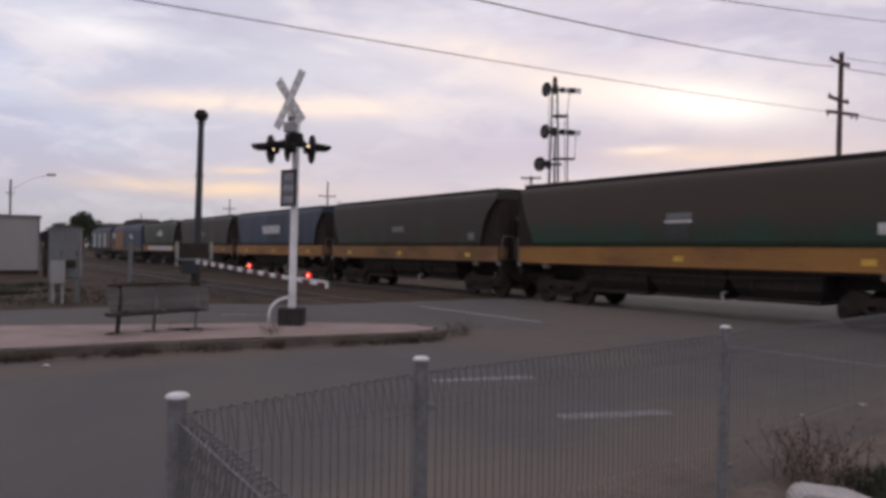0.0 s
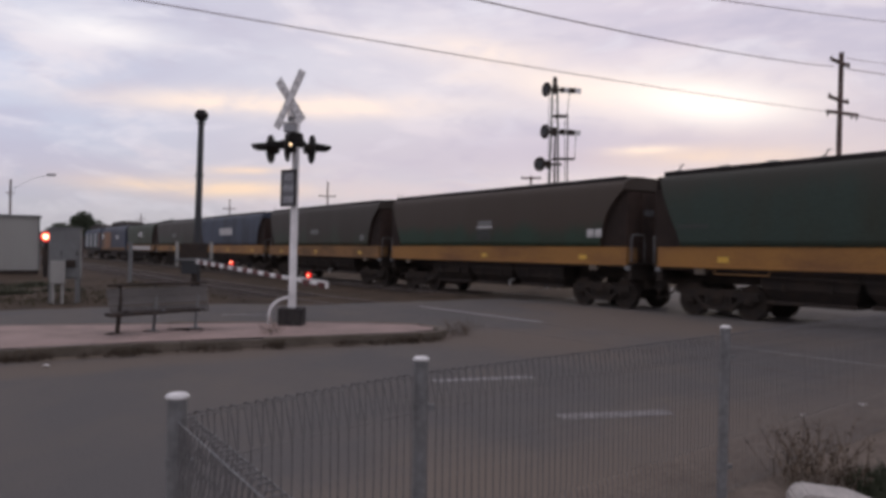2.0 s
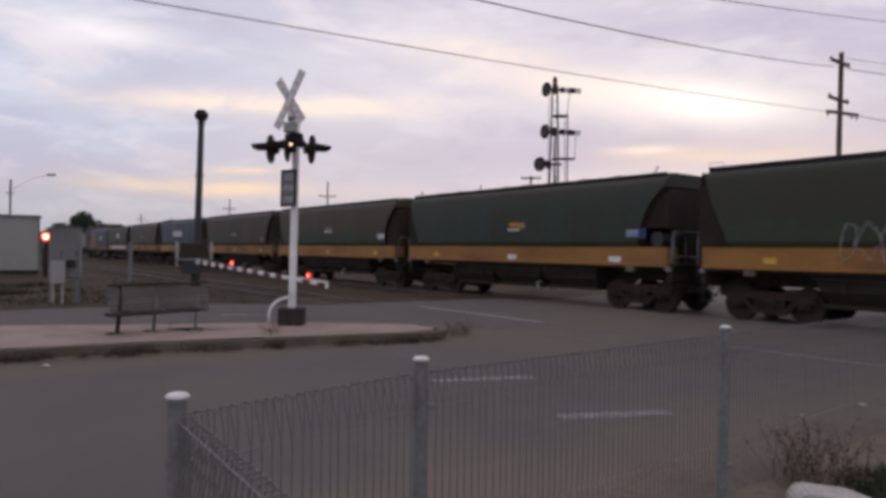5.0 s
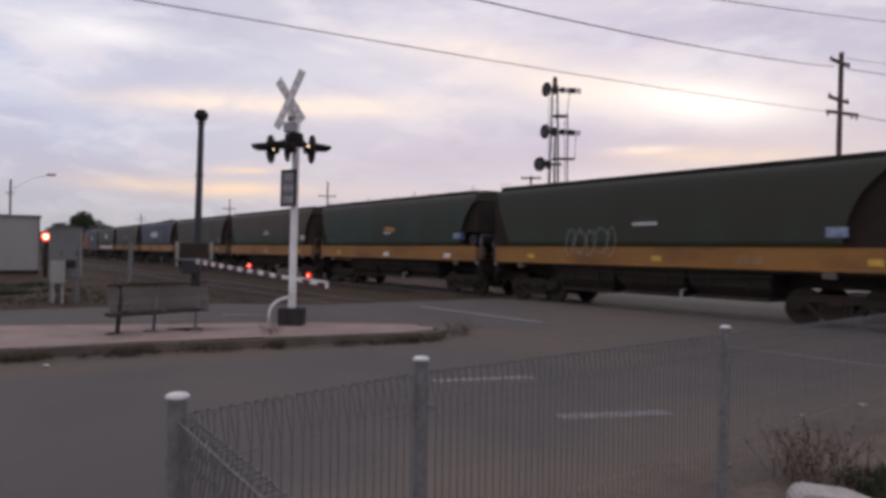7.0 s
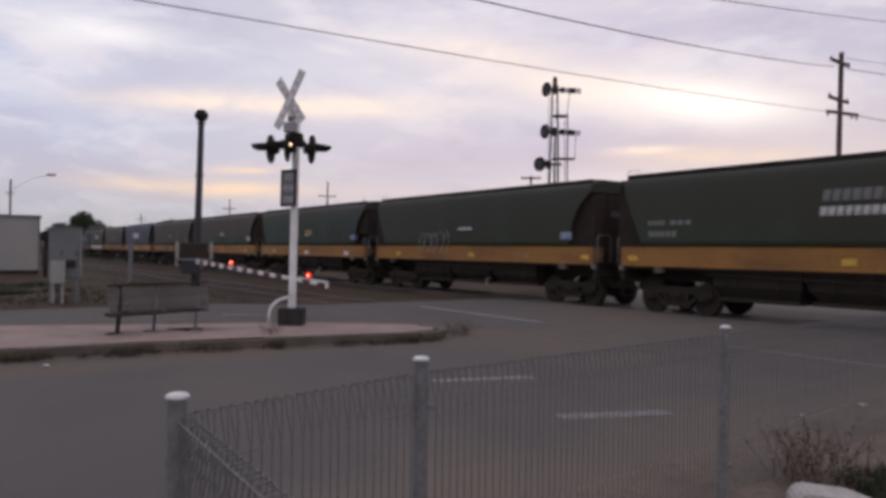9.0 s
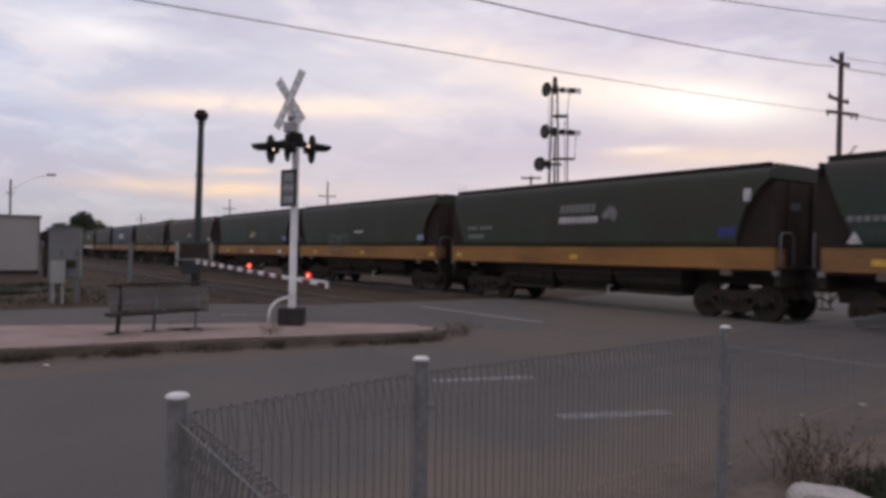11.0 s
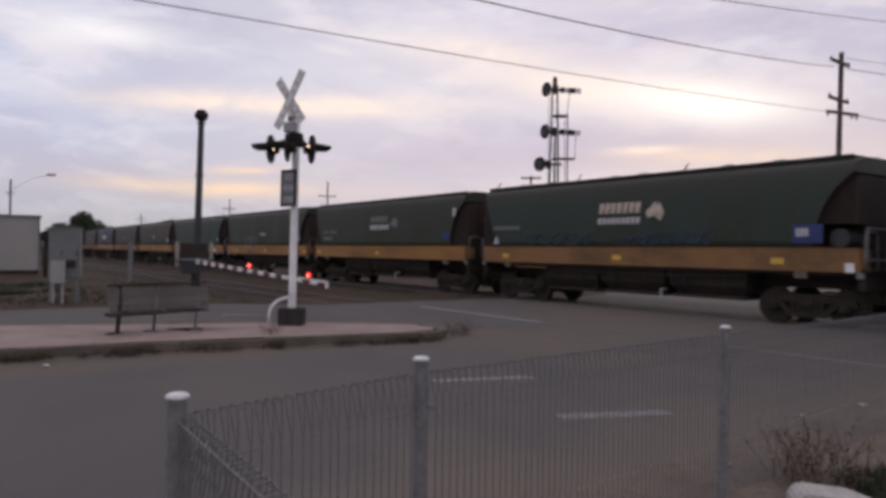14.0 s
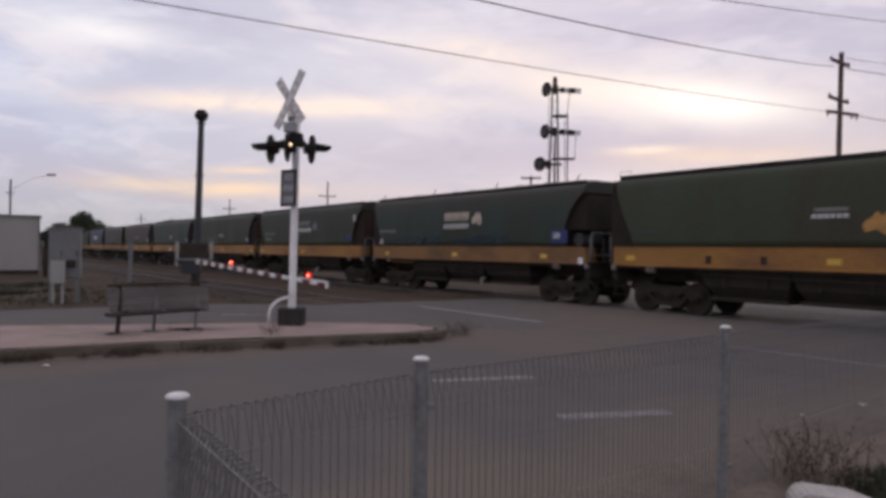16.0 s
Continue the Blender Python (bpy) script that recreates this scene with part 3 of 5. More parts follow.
# ---- level crossing warning post ----
def crossing_post():
    base = sn(13.04, 5.8)
    th = empty("crossing_signal", "white level crossing post with crossbuck, black light hoods and sign", "crossing signal", m=pose(base.x, base.y, 0.155, 0, 0.6, 0))
    bm = C((0, 0, 0.25), (0, 0, 4.22), 0.075, 0.07, n=20)
    pole = part("pole", bm, M_WPOST, th, "white painted steel pole", smooth=False)
    part("cap", C((0, 0, 4.22), (0, 0, 4.28), 0.07, 0.03, n=20), M_WHITE, pole)
    bm = B(-0.235, 0.235, -0.22, 0.22, -0.01, 0.35, 0.02)
    part("base_block", bm, M_FOOT, th, "dark grimy concrete footing")
    # crossbuck, turned away: it faces the traffic on the far carriageway
    cb = pose(-0.12, -0.16, 4.40, 0, 0, -33)
    for a, h in ((-57.5, 0.63), (51, 0.55)):
        y0 = 0.0 if a < 0 else 0.024
        arm = part("crossbuck_arm", B(-h, h, y0, y0 + 0.018, -0.085, 0.085, 0.004), M_WHITE, th, "white weathered crossbuck board", m=cb @ pose(0, 0, 0, 0, a, 0))
        for k in range(7):
            x = (-0.84 + 0.28 * k) * h
            if abs(x) > 0.1 and not (a > 0 and abs(x) < 0.14):
                part("letter_bar", B(x - 0.04, x + 0.04, y0 - 0.006, y0 - 0.001, -0.038, 0.038), M_LOGO, arm)
        for z in (-0.078, 0.078):
            part("arm_border", B(-h + 0.005, h - 0.005, y0 - 0.005, y0 - 0.001, z - 0.006, z + 0.006), M_SIGN, arm)
    part("crossbuck_bracket", B(-0.035, 0.035, -0.05, 0.05, -0.30, 0.05, 0.01), M_WHITE, th, m=pose(-0.09, -0.12, 4.38, 0, 0, 40))
    jb = part("junction_box", B(-0.15, 0.10, -0.10, 0.06, 3.78, 3.95, 0.02), M_TEXT, th, "white junction box under the crossbuck", m=pose(-0.08, -0.05, 0))
    part("lid", B(-0.165, 0.115, -0.115, 0.075, 3.945, 3.975, 0.008), M_WHITE, jb)
    part("knuckle", C((-0.03, -0.02, 3.97), (-0.03, -0.02, 4.16), 0.055, n=12), M_GREY, jb)
    # crossarm and the flashing light units
    bm = tube(bmesh.new(), [(-0.38, 0.05, 3.50), (-0.30, 0.03, 3.60), (-0.1, 0, 3.64), (0.10, -0.02, 3.66), (0.17, -0.05, 3.58), (0.20, -0.05, 3.48)], 0.04, 8)
    box(bm, -0.13, 0.13, -0.11, 0.11, 3.50, 3.78, 0.03)
    part("crossarm", bm, M_BLACK, th)

    def light_unit(x, y, z, turn):
        m = pose(x, y, z, 0, 0, turn)
        u = part("light_unit", C((0, -0.02, 0), (0, 0.01, 0), 0.28, n=28), M_BLACK, th, "black round target board with hooded lamp", m=m)
        bm = C((0, 0.01, 0), (0, 0.15, 0), 0.12, 0.09, n=18)
        part("lamp_housing", bm, M_BLACK, u)
        bm = bmesh.new()
        # visor: upper part of a tapered sleeve
        rows = []
        for k in range(11):
            an = radians(-10 + 20 * k)
            rows.append([bm.verts.new((r * math.cos(an), yy, r * math.sin(an))) for r, yy in ((0.13, -0.02), (0.125, -0.16), (0.10, -0.34 - 0.06 * math.sin(an)))] )
        for a, b in zip(rows, rows[1:]):
            for j in range(2):
                bm.faces.new((a[j], a[j + 1], b[j + 1], b[j]))
        bmesh.ops.solidify(bm, geom=bm.faces[:], thickness=0.006)
        part("visor", bm, M_BLACK, u)
        part("lens", C((0, -0.035, 0), (0, -0.02, 0), 0.10, n=18), M_LENS, u)

    for x, y, turn in ((-0.50, 0.05, 267), (0.315, -0.05, 115)):
        light_unit(x, y, 3.46, turn)
    light_unit(-0.11, -0.24, 3.46, 272)
    # small side lights on the housings, which show through when their lamp is lit; turning the lit face away stands in
    # for off
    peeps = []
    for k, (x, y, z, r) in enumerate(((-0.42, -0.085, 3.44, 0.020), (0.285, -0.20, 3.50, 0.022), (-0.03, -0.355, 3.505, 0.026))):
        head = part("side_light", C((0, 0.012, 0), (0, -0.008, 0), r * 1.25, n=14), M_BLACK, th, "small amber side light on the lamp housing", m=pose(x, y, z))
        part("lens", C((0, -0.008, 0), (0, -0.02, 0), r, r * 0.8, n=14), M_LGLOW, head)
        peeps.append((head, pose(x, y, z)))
    # warning sign under the lights
    sg = part("warning_sign", B(-0.19, 0.19, -0.015, 0.0, -0.335, 0.335, 0.008), M_SIGN, th, "grey rectangular sign with three blocks of lettering", m=pose(-0.10, -0.09, 2.685, 0, 0, -38))
    for z, n in ((0.22, 4), (0.0, 5), (-0.22, 5)):
        for k in range(n):
            x = (k - (n - 1) / 2) * 0.062
            part("lettering", B(x - 0.022, x + 0.022, -0.021, -0.015, z - 0.06, z + 0.06), M_TEXT, sg)
    for x0, x1, z0, z1 in ((-0.215, -0.185, -0.36, 0.36), (0.185, 0.215, -0.36, 0.36), (-0.185, 0.185, 0.325, 0.36), (-0.185, 0.185, -0.36, -0.325)):
        part("sign_frame", B(x0, x1, -0.03, 0.01, z0, z1), M_BLACK, sg)
    # bent guard hoop
    pts = [(-0.46 + 0.44 * (1 - math.cos(a)), 0.10, 0.34 * math.sin(a) + 0.20) for a in [i * math.pi / 16 for i in range(9)]]
    part("guard_hoop", tube(bmesh.new(), [(-0.46, 0.10, -0.01)] + pts, 0.035, 8), M_WHITE, th, "white bent pipe hoop", smooth=True)
    return peeps


# ---- boom barrier ----
def boom_barrier():
    b, tip = sn(24.1, 7.2), sn(13.98, 7.02)
    th = empty("boom_barrier", "lowered red and white boom barrier with red lamps", "boom barrier", m=pose(b.x, b.y, 0))
    bm = C((0, 0, -0.05), (0, 0, 1.25), 0.10, n=16)
    box(bm, -0.25, 0.25, -0.25, 0.25, -0.05, 0.12, 0.02)
    part("pedestal", bm, M_DARK, th)
    ang = math.degrees(math.atan2(tip.y - b.y, tip.x - b.x))
    mech = part("machine_box", B(-0.44, 0.44, -0.2, 0.2, 1.28, 1.80, 0.03), M_DARK, th, "dark grimy drive machine housing", m=pose(0, 0, 0, 0, 0, 18))
    for x in (-0.54, 0.54):
        part("counterweight", B(x - 0.05, x + 0.05, -0.12, 0.12, 1.02 if x < 0 else 1.2, 1.84, 0.01), M_SHED, mech, "pale counterweight plate")
    part("base_plate", B(-0.60, 0.60, -0.24, 0.16, 1.20, 1.29, 0.01), M_GREY, mech)
    part("gear_case", B(-0.40, 0.10, -0.18, 0.18, 0.78, 1.20, 0.03), M_PIPE, mech)
    length = (tip - b).length
    drop = math.degrees(math.atan2(1.20 - 0.88, length))
    boom = empty("boom", "", "")
    for key in ("label", "category"):
        if key in boom:
            del boom[key]
    boom.parent = th
    boom.matrix_basis = pose(0, 0, 1.20, 0, 0, ang) @ pose(0, 0, 0, 0, drop, 0)
    k = 24
    for i in range(k):
        x0, x1 = 0.3 + (length - 0.3) * i / k, 0.3 + (length - 0.3) * (i + 1) / k
        h0 = 0.066 - 0.034 * i / k
        part("boom_segment", B(x0, x1, -0.03, 0.03, -h0, h0), M_WHITE if i % 2 == 0 else M_RED, boom)
    part("tip_rail", B(length - 1.5, length + 0.02, -0.02, 0.02, 0.045, 0.075), M_WHITE, boom, "thin white rail over the boom's tip")
    part("tip_plate", B(length, length + 0.025, -0.035, 0.035, -0.07, 0.075), M_WHITE, boom)
    for k in range(3):
        part("tip_skirt", B(length - 1.2 + 0.42 * k, length - 0.99 + 0.42 * k, -0.012, 0.012, -0.10, -0.036), M_RED, boom)
    return th, boom, length


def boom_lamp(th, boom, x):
    """A lamp on the boom: a fixed stem and hood, and a head lit on one face; turning it away stands in for switching
    off.
    """
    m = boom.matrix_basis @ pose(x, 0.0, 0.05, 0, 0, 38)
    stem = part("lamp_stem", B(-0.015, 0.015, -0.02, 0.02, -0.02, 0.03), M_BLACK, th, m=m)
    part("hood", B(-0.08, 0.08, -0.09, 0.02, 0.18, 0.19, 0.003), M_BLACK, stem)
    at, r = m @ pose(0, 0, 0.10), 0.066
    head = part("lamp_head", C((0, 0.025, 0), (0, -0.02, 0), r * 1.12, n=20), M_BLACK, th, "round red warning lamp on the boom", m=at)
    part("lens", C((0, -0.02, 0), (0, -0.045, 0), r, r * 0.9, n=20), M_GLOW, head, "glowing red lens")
    # pale glowing disc on the lens front imitates the overexposed centre
    part("lens_core", C((0, -0.045, 0), (0, -0.050, 0), r * 0.34, r * 0.30, n=16), M_GLOWW, head, "bright disc on the lens front, imitating the lamp's glare centre")
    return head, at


def vent_pipe():
    th = empty("vent_pipe", "tall dark grey vent pipe with a round head", "vent pipe", m=pose(-8.69, 25.0, -0.03, 0, 1.0, 0))
    bm = C((0, 0, 0), (0, 0, 6.19), 0.135, 0.10, n=20)
    cyl(bm, (0, 0, 0), (0, 0, 0.3), 0.24, 0.2, n=20)
    part("shaft", bm, M_PIPE, th)
    for z in (2.1, 4.2, 6.04):
        part("collar", C((0, 0, z), (0, 0, z + 0.06), 0.145, n=20), M_PIPE, th)
    bm = bmesh.new()
    bmesh.ops.create_uvsphere(bm, u_segments=20, v_segments=12, radius=0.235, matrix=Matrix.Translation((0, 0, 6.34)) @ Matrix.Diagonal((1, 1, 0.92, 1)))
    part("head", bm, M_BLACK, th, smooth=True)


def bench():
    a, b = sn(13.17, 2.36), sn(13.42, 4.16)
    ang = math.degrees(math.atan2(b.y - a.y, b.x - a.x))
    L = (b - a).length
    o = a + (b - a) / L * 0.08
    th = empty("park_bench", "weathered grey timber bench on dark iron legs, on the island", "bench", m=pose(o.x, o.y, 0.152, 0, 0, ang))
    for x, r in ((0.25, 0.038), (L / 2 - 0.04, 0.028), (L - 0.175, 0.028)):
        bm = tube(bmesh.new(), [(x - 0.07, -0.10, 0.0), (x - 0.03, -0.04, 0.20), (x, 0.0, 0.38), (x + 0.02, 0.02, 0.58), (x + 0.02, 0.05, 0.80)], r, 8)
        tube(bm, [(x, 0.0, 0.37), (x, -0.20, 0.36), (x, -0.38, 0.40)], r * 0.8, 8)
        box(bm, x - 0.14, x, -0.20, 0.02, -0.005, 0.03, 0.01)
        part("leg", bm, M_DARK if x < 0.3 else M_GREY, th, "dark cast iron leg" if x < 0.3 else "worn grey iron leg")
    for i in range(3):
        wob = (0.0, 0.012, -0.008)[i]
        part("back_slat", B(0.09 - 0.02 * i, L + 0.05 - 0.015 * i, -0.05, -0.015, 0.385 + 0.158 * i, 0.539 + 0.158 * i, 0.004, m=pose(0, -0.04, wob - 0.07, -9.0 + i, 0.3 * (1 - i), 0)), M_BENCH, th)
    part("top_rail", tube(bmesh.new(), [(0.05, -0.01, 0.83), (L / 2, 0.0, 0.845), (L + 0.03, -0.01, 0.84)], 0.022, 7), M_DARK, th, "dark round top rail")
    for x in (0.27, L / 2 - 0.02, L - 0.155):
        part("rail_bracket", tube(bmesh.new(), [(x, 0.04, 0.76), (x, 0.0, 0.84)], 0.02, 5), M_DARK, th)
    for i in range(4):
        part("seat_slat", B(-0.02 + 0.015 * (i % 2), L - 0.28 + 0.02 * i, -0.42 + 0.10 * i, -0.33 + 0.10 * i, 0.36, 0.41, 0.008, m=pose(0, 0, -0.04, 0, -1.2, 0)), M_DARK, th, "dark grimy seat slat")


# ---- roadside cabinets, shed, marker posts ----
def relay_cabinet():
    p = sn(23.4, 3.2)
    th = empty("relay_cabinet", "tall grey steel signalling cabinet with a paler box in front", "equipment cabinet", m=pose(-11.22, 21.0, 0.0, 0, 0, 22))
    for x in (-0.30, 0.38):
        for y in (-0.25, 0.25):
            part("leg", B(x - 0.045, x + 0.045, y - 0.045, y + 0.045, -0.08, 0.72), M_GREY, th)
    body = part("body", B(-0.36, 0.46, -0.32, 0.32, 0.68, 2.15, 0.02), M_GREY, th)
    part("roof", B(-0.39, 0.50, -0.36, 0.36, 2.15, 2.19, 0.01), M_GREY, body)
    for x0, x1 in ((-0.34, 0.04), (0.06, 0.44)):
        d = part("door", B(x0, x1, -0.34, -0.32, 0.74, 2.09, 0.006), M_GREY, body)
        part("handle", B(x1 - 0.08, x1 - 0.05, -0.37, -0.34, 1.35, 1.50), M_DARK, d)
    sb = part("front_box", B(-0.28, 0.10, -0.62, -0.42, 0.55, 1.22, 0.02), M_SHED, th, "paler small junction box")
    part("front_box_leg", B(0.00, 0.07, -0.56, -0.48, -0.08, 0.55), M_SHED, sb)
    part("front_box_leg", B(-0.25, -0.18, -0.56, -0.48, -0.08, 0.55), M_SHED, sb)
    part("meter", B(0.10, 0.36, -0.43, -0.34, 1.02, 1.24, 0.02), M_DARK, th)


def shed():
    a = Vector((-23.45, 41.2, 0))
    th = empty("equipment_shed", "pale ribbed steel shed with a flat roof", "shed", m=pose(a.x, a.y, -0.02, 0, 0, 31))
    W, D, H = 7.2, 3.2, 3.3
    wall = part("wall", B(-W, 0, 0, D, 0.22, H, 0.01), M_SHED, th)
    part("roof", B(-W - 0.12, 0.12, -0.12, D + 0.12, H, H + 0.10, 0.01), M_GREY, th)
    part("plinth", B(-W + 0.03, -0.03, 0.03, D - 0.03, -0.15, 0.22), M_DARK, th)
    for i in range(20):
        x = -W + 0.18 + i * W / 20
        part("rib", B(x - 0.02, x + 0.02, -0.025, 0.0, 0.24, H - 0.05), M_SHED, wall)
    for i in range(9):
        y = 0.18 + i * D / 9
        part("rib", B(0.0, 0.025, y - 0.02, y + 0.02, 0.24, H - 0.05), M_SHED, wall)
    part("corner_trim", B(-0.06, 0.03, -0.03, 0.06, 0.24, H - 0.01), M_GREY, wall)


def marker_post(x, y, h, w, name="marker_post", material=None, label="pale square marker post beside the track"):
    th = empty(name, label, "post", "marker posts", m=pose(x, y, -0.1, 0, 0, 20))
    part("shaft", B(-w / 2, w / 2, -w / 2, w / 2, 0, h, 0.01), material or M_GREY, th)
    part("top", B(-w * 0.6, w * 0.6, -w * 0.6, w * 0.6, h, h + 0.05, 0.01), material or M_GREY, th)


def far_light():
    th = empty("crossing_light", "dark crossing light on a short post showing red", "crossing signal", m=pose(-21.28, 38.0, -0.02, 0, 0, 29))
    part("pole", C((0, 0, 0), (0, 0, 1.80), 0.10, n=12), M_BLACK, th)
    part("control_box", B(-0.16, 0.16, -0.14, 0.2, 0.6, 1.5, 0.02), M_DARK, th)
    yoke = part("yoke", B(-0.28, 0.28, -0.04, 0.04, 1.78, 1.86, 0.01), M_BLACK, th)
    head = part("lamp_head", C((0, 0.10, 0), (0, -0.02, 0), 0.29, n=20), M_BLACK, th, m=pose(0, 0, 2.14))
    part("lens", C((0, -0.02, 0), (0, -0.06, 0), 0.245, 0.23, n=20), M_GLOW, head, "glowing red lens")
    # same added disc: the glare centre of the lit lamp
    part("lens_core", C((0, -0.06, 0), (0, -0.066, 0), 0.155, 0.15, n=16), M_GLOWW, head, "bright disc on the lens front, imitating the lamp's glare centre")
    return head


# ---- poles and wires ----
def power_pole(x, y, h, r, arms, turn=0.0, lean=0.0, label="weathered timber power pole with crossarms"):
    th = empty("power_pole", label, "power pole", "power poles", m=pose(x, y, -0.2, 0, lean, 0))
    part("pole", C((0, 0, 0), (0, 0, h + 0.2), r, r * 0.75, n=12), M_POLEW, th)
    for z, w, tn, off, hang in arms:
        arm = part("crossarm", B(off - w / 2, off + w / 2, -r - 0.12, -r, -0.085, 0.085, 0.01), M_POLEW, th, m=pose(0, 0, z + 0.2, 0, 0, turn + tn))
        for k in (-0.46, 0.30, 0.46) if hang else (-0.46, 0.46):
            bm = C((0, 0, 0.08), (0, 0, 0.15), 0.018, n=6)
            cyl(bm, (0, 0, 0.13), (0, 0, 0.27 if hang else 0.19), 0.06, 0.04, n=8)
            part("insulator", bm, M_DARK, arm, m=pose(off + k * w, -r - 0.06, 0, 180 if hang else 0, 0, 0) @ pose(0, 0.0, 0))
    return th


def wire(a, b, sag, r=0.02, label="long sagging overhead wire"):
    a, b = Vector(a), Vector(b)
    pts = [a.lerp(b, i / 24) - Vector((0, 0, sag * 4 * (i / 24) * (1 - i / 24))) for i in range(25)]
    return tagged(part("overhead_wire", tube(bmesh.new(), pts, r, 5), M_WIRE), label, "wire", "overhead wires")


# ---- semaphore signal mast ----
def semaphore():
    th = empty("semaphore_signal", "steel lattice mast with three semaphore arms and round backing boards", "railway signal", m=pose(5.26, 34.0, -0.1, 0, 0.0, 0))
    # lattice mast: four corner angles and diagonal bracing
    for x in (-0.30, 0.30):
        for y in (-0.25, 0.25):
            part("corner_angle", tube(bmesh.new(), [(x, y, 0), (x * 0.40, y * 0.40, 9.7)], 0.034, 5), M_SHED, th)
    for i in range(18):
        z0, z1 = 0.3 + i * 0.5, 0.8 + i * 0.5
        k = 1.3 * (1 - 0.6 * z0 / 9.6)
        sgn = 1 if i % 2 else -1
        part("lattice_brace", tube(bmesh.new(), [(-0.22 * k * sgn, -0.22 * k, z0), (0.22 * k * sgn, -0.22 * k, z1)], 0.016, 4), M_SHED, th)
        part("lattice_brace", tube(bmesh.new(), [(0.22 * k, -0.22 * k * sgn, z0), (0.22 * k, 0.22 * k * sgn, z1)], 0.016, 4), M_SHED, th)
    part("down_rod", tube(bmesh.new(), [(0.02, -0.05, 0.2), (0.02, -0.05, 7.4)], 0.045, 6), M_DARK, th)
    part("finial", C((0, 0, 9.6), (0, 0, 10.15), 0.13, 0.10, n=10), M_DARK, th)
    for z, x_disc, arm in ((9.53, -0.33, True), (7.52, -0.37, True), (5.96, -0.60, False)):
        part("backing_disc", C((0, -0.03, 0), (0, 0.03, 0), 0.34, n=22), M_DARK, th, "dark round backing board", m=pose(x_disc - 0.1, -0.15, z, 0, 0, -60 if arm else -45))
        part("disc_centre", C((0, -0.05, 0), (0, -0.032, 0), 0.20, n=20), M_PIPE, th, "paler centre of the backing board", m=pose(x_disc - 0.1, -0.15, z, 0, 0, -60 if arm else -45))
        part("lamp_case", B(-0.12, 0.12, -0.12, 0.12, -0.2, 0.2, 0.02), M_DARK, th, m=pose(x_disc + 0.32, -0.1, z))
        part("arm_bearing", B(-0.5, 0.35, -0.06, 0.06, -0.05, 0.05), M_DARK, th, m=pose(0, -0.1, z))
        if arm:
            a = part("semaphore_arm", B(0.2, 1.22, -0.012, 0.012, -0.13, 0.13, 0.004), M_WHITE, th, "white semaphore arm with dark bands", m=pose(0, -0.16, z, 0, 3, 0))
            part("arm_band", B(0.22, 0.44, -0.02, -0.0125, -0.125, 0.125), M_DARK, a)
            part("arm_band", B(0.62, 0.95, -0.02, -0.0125, -0.125, 0.125), M_DARK, a)
    for z, x1, xr in ((8.30, 0.56, 0.66), (6.26, 0.95, 0.98)):
        pf = part("platform", B(-0.1, x1, -0.35, 0.2, z - 0.05, z, 0.0), M_DARK, th)
        part("platform_rail", tube(bmesh.new(), [(x1 - 0.02, -0.3, z), (xr, -0.3, z + 1.1)], 0.016, 5), M_GREY, pf)
    for x, r in ((0.44, 0.014), (0.58, 0.032)):
        part("ladder_rail", tube(bmesh.new(), [(x + 0.04, -0.3, 0), (x, -0.3, 8.35)], r, 5), M_DARK, th)
    for i in range(26):
        part("ladder_rung", tube(bmesh.new(), [(0.44, -0.3, 0.4 + 0.3 * i), (0.60, -0.3, 0.4 + 0.3 * i)], 0.011, 4), M_GREY, th)
    part("pull_rod", tube(bmesh.new(), [(-0.30, -0.12, 0.4), (-0.30, -0.12, 9.2)], 0.012, 4), M_GREY, th)


# ---- plants ----
def tree(x, y, h, w, seed, label="dark evergreen tree with a rounded crown"):
    rnd = random.Random(seed)
    th = empty("tree", label, "tree", "distant trees", m=pose(x, y, -0.05))
    bm = tube(bmesh.new(), [(0, 0, 0), (0.05 * w, 0, h * 0.25), (-0.02 * w, 0.02 * w, h * 0.5), (0, 0, h * 0.75)], 0.05 * h, 8)
    for k in range(7):
        a = rnd.uniform(0, 6.28)
        tube(bm, [(0, 0, h * 0.3), (0.2 * w * math.cos(a), 0.2 * w * math.sin(a), h * 0.5), (0.35 * w * math.cos(a), 0.35 * w * math.sin(a), h * 0.68)], 0.018 * h, 5)
    part("trunk", bm, M_POLEW, th)
    verts, faces = [], []
    for k in range(3600):
        # uneven crown made of leaf clumps round several lobes
        lobe = k % 9
        lr = random.Random(seed * 31 + lobe)
        c = Vector((lr.uniform(-0.26, 0.26) * w, lr.uniform(-0.26, 0.26) * w, h * lr.uniform(0.48, 0.82)))
        d = Vector((rnd.gauss(0, 1), rnd.gauss(0, 1), rnd.gauss(0, 0.8))).normalized() * (rnd.random() ** 0.4)
        p = c + Vector((d.x * w * 0.26, d.y * w * 0.26, d.z * h * 0.2))
        r = h * 0.035 * rnd.uniform(0.5, 1.2)
        u = Vector((rnd.gauss(0, 1), rnd.gauss(0, 1), rnd.gauss(0, 1))).normalized()
        v = u.orthogonal().normalized()
        i = len(verts)
        verts += [p + u * r, p + v * r * 0.6, p - u * r, p - v * r * 0.6]
        faces.append((i, i + 1, i + 2, i + 3))
    me = bpy.data.meshes.new("crown")
    me.from_pydata([tuple(v) for v in verts], [], faces)
    me.materials.append(M_LEAF)
    cr = new("crown", me)
    cr.parent = th


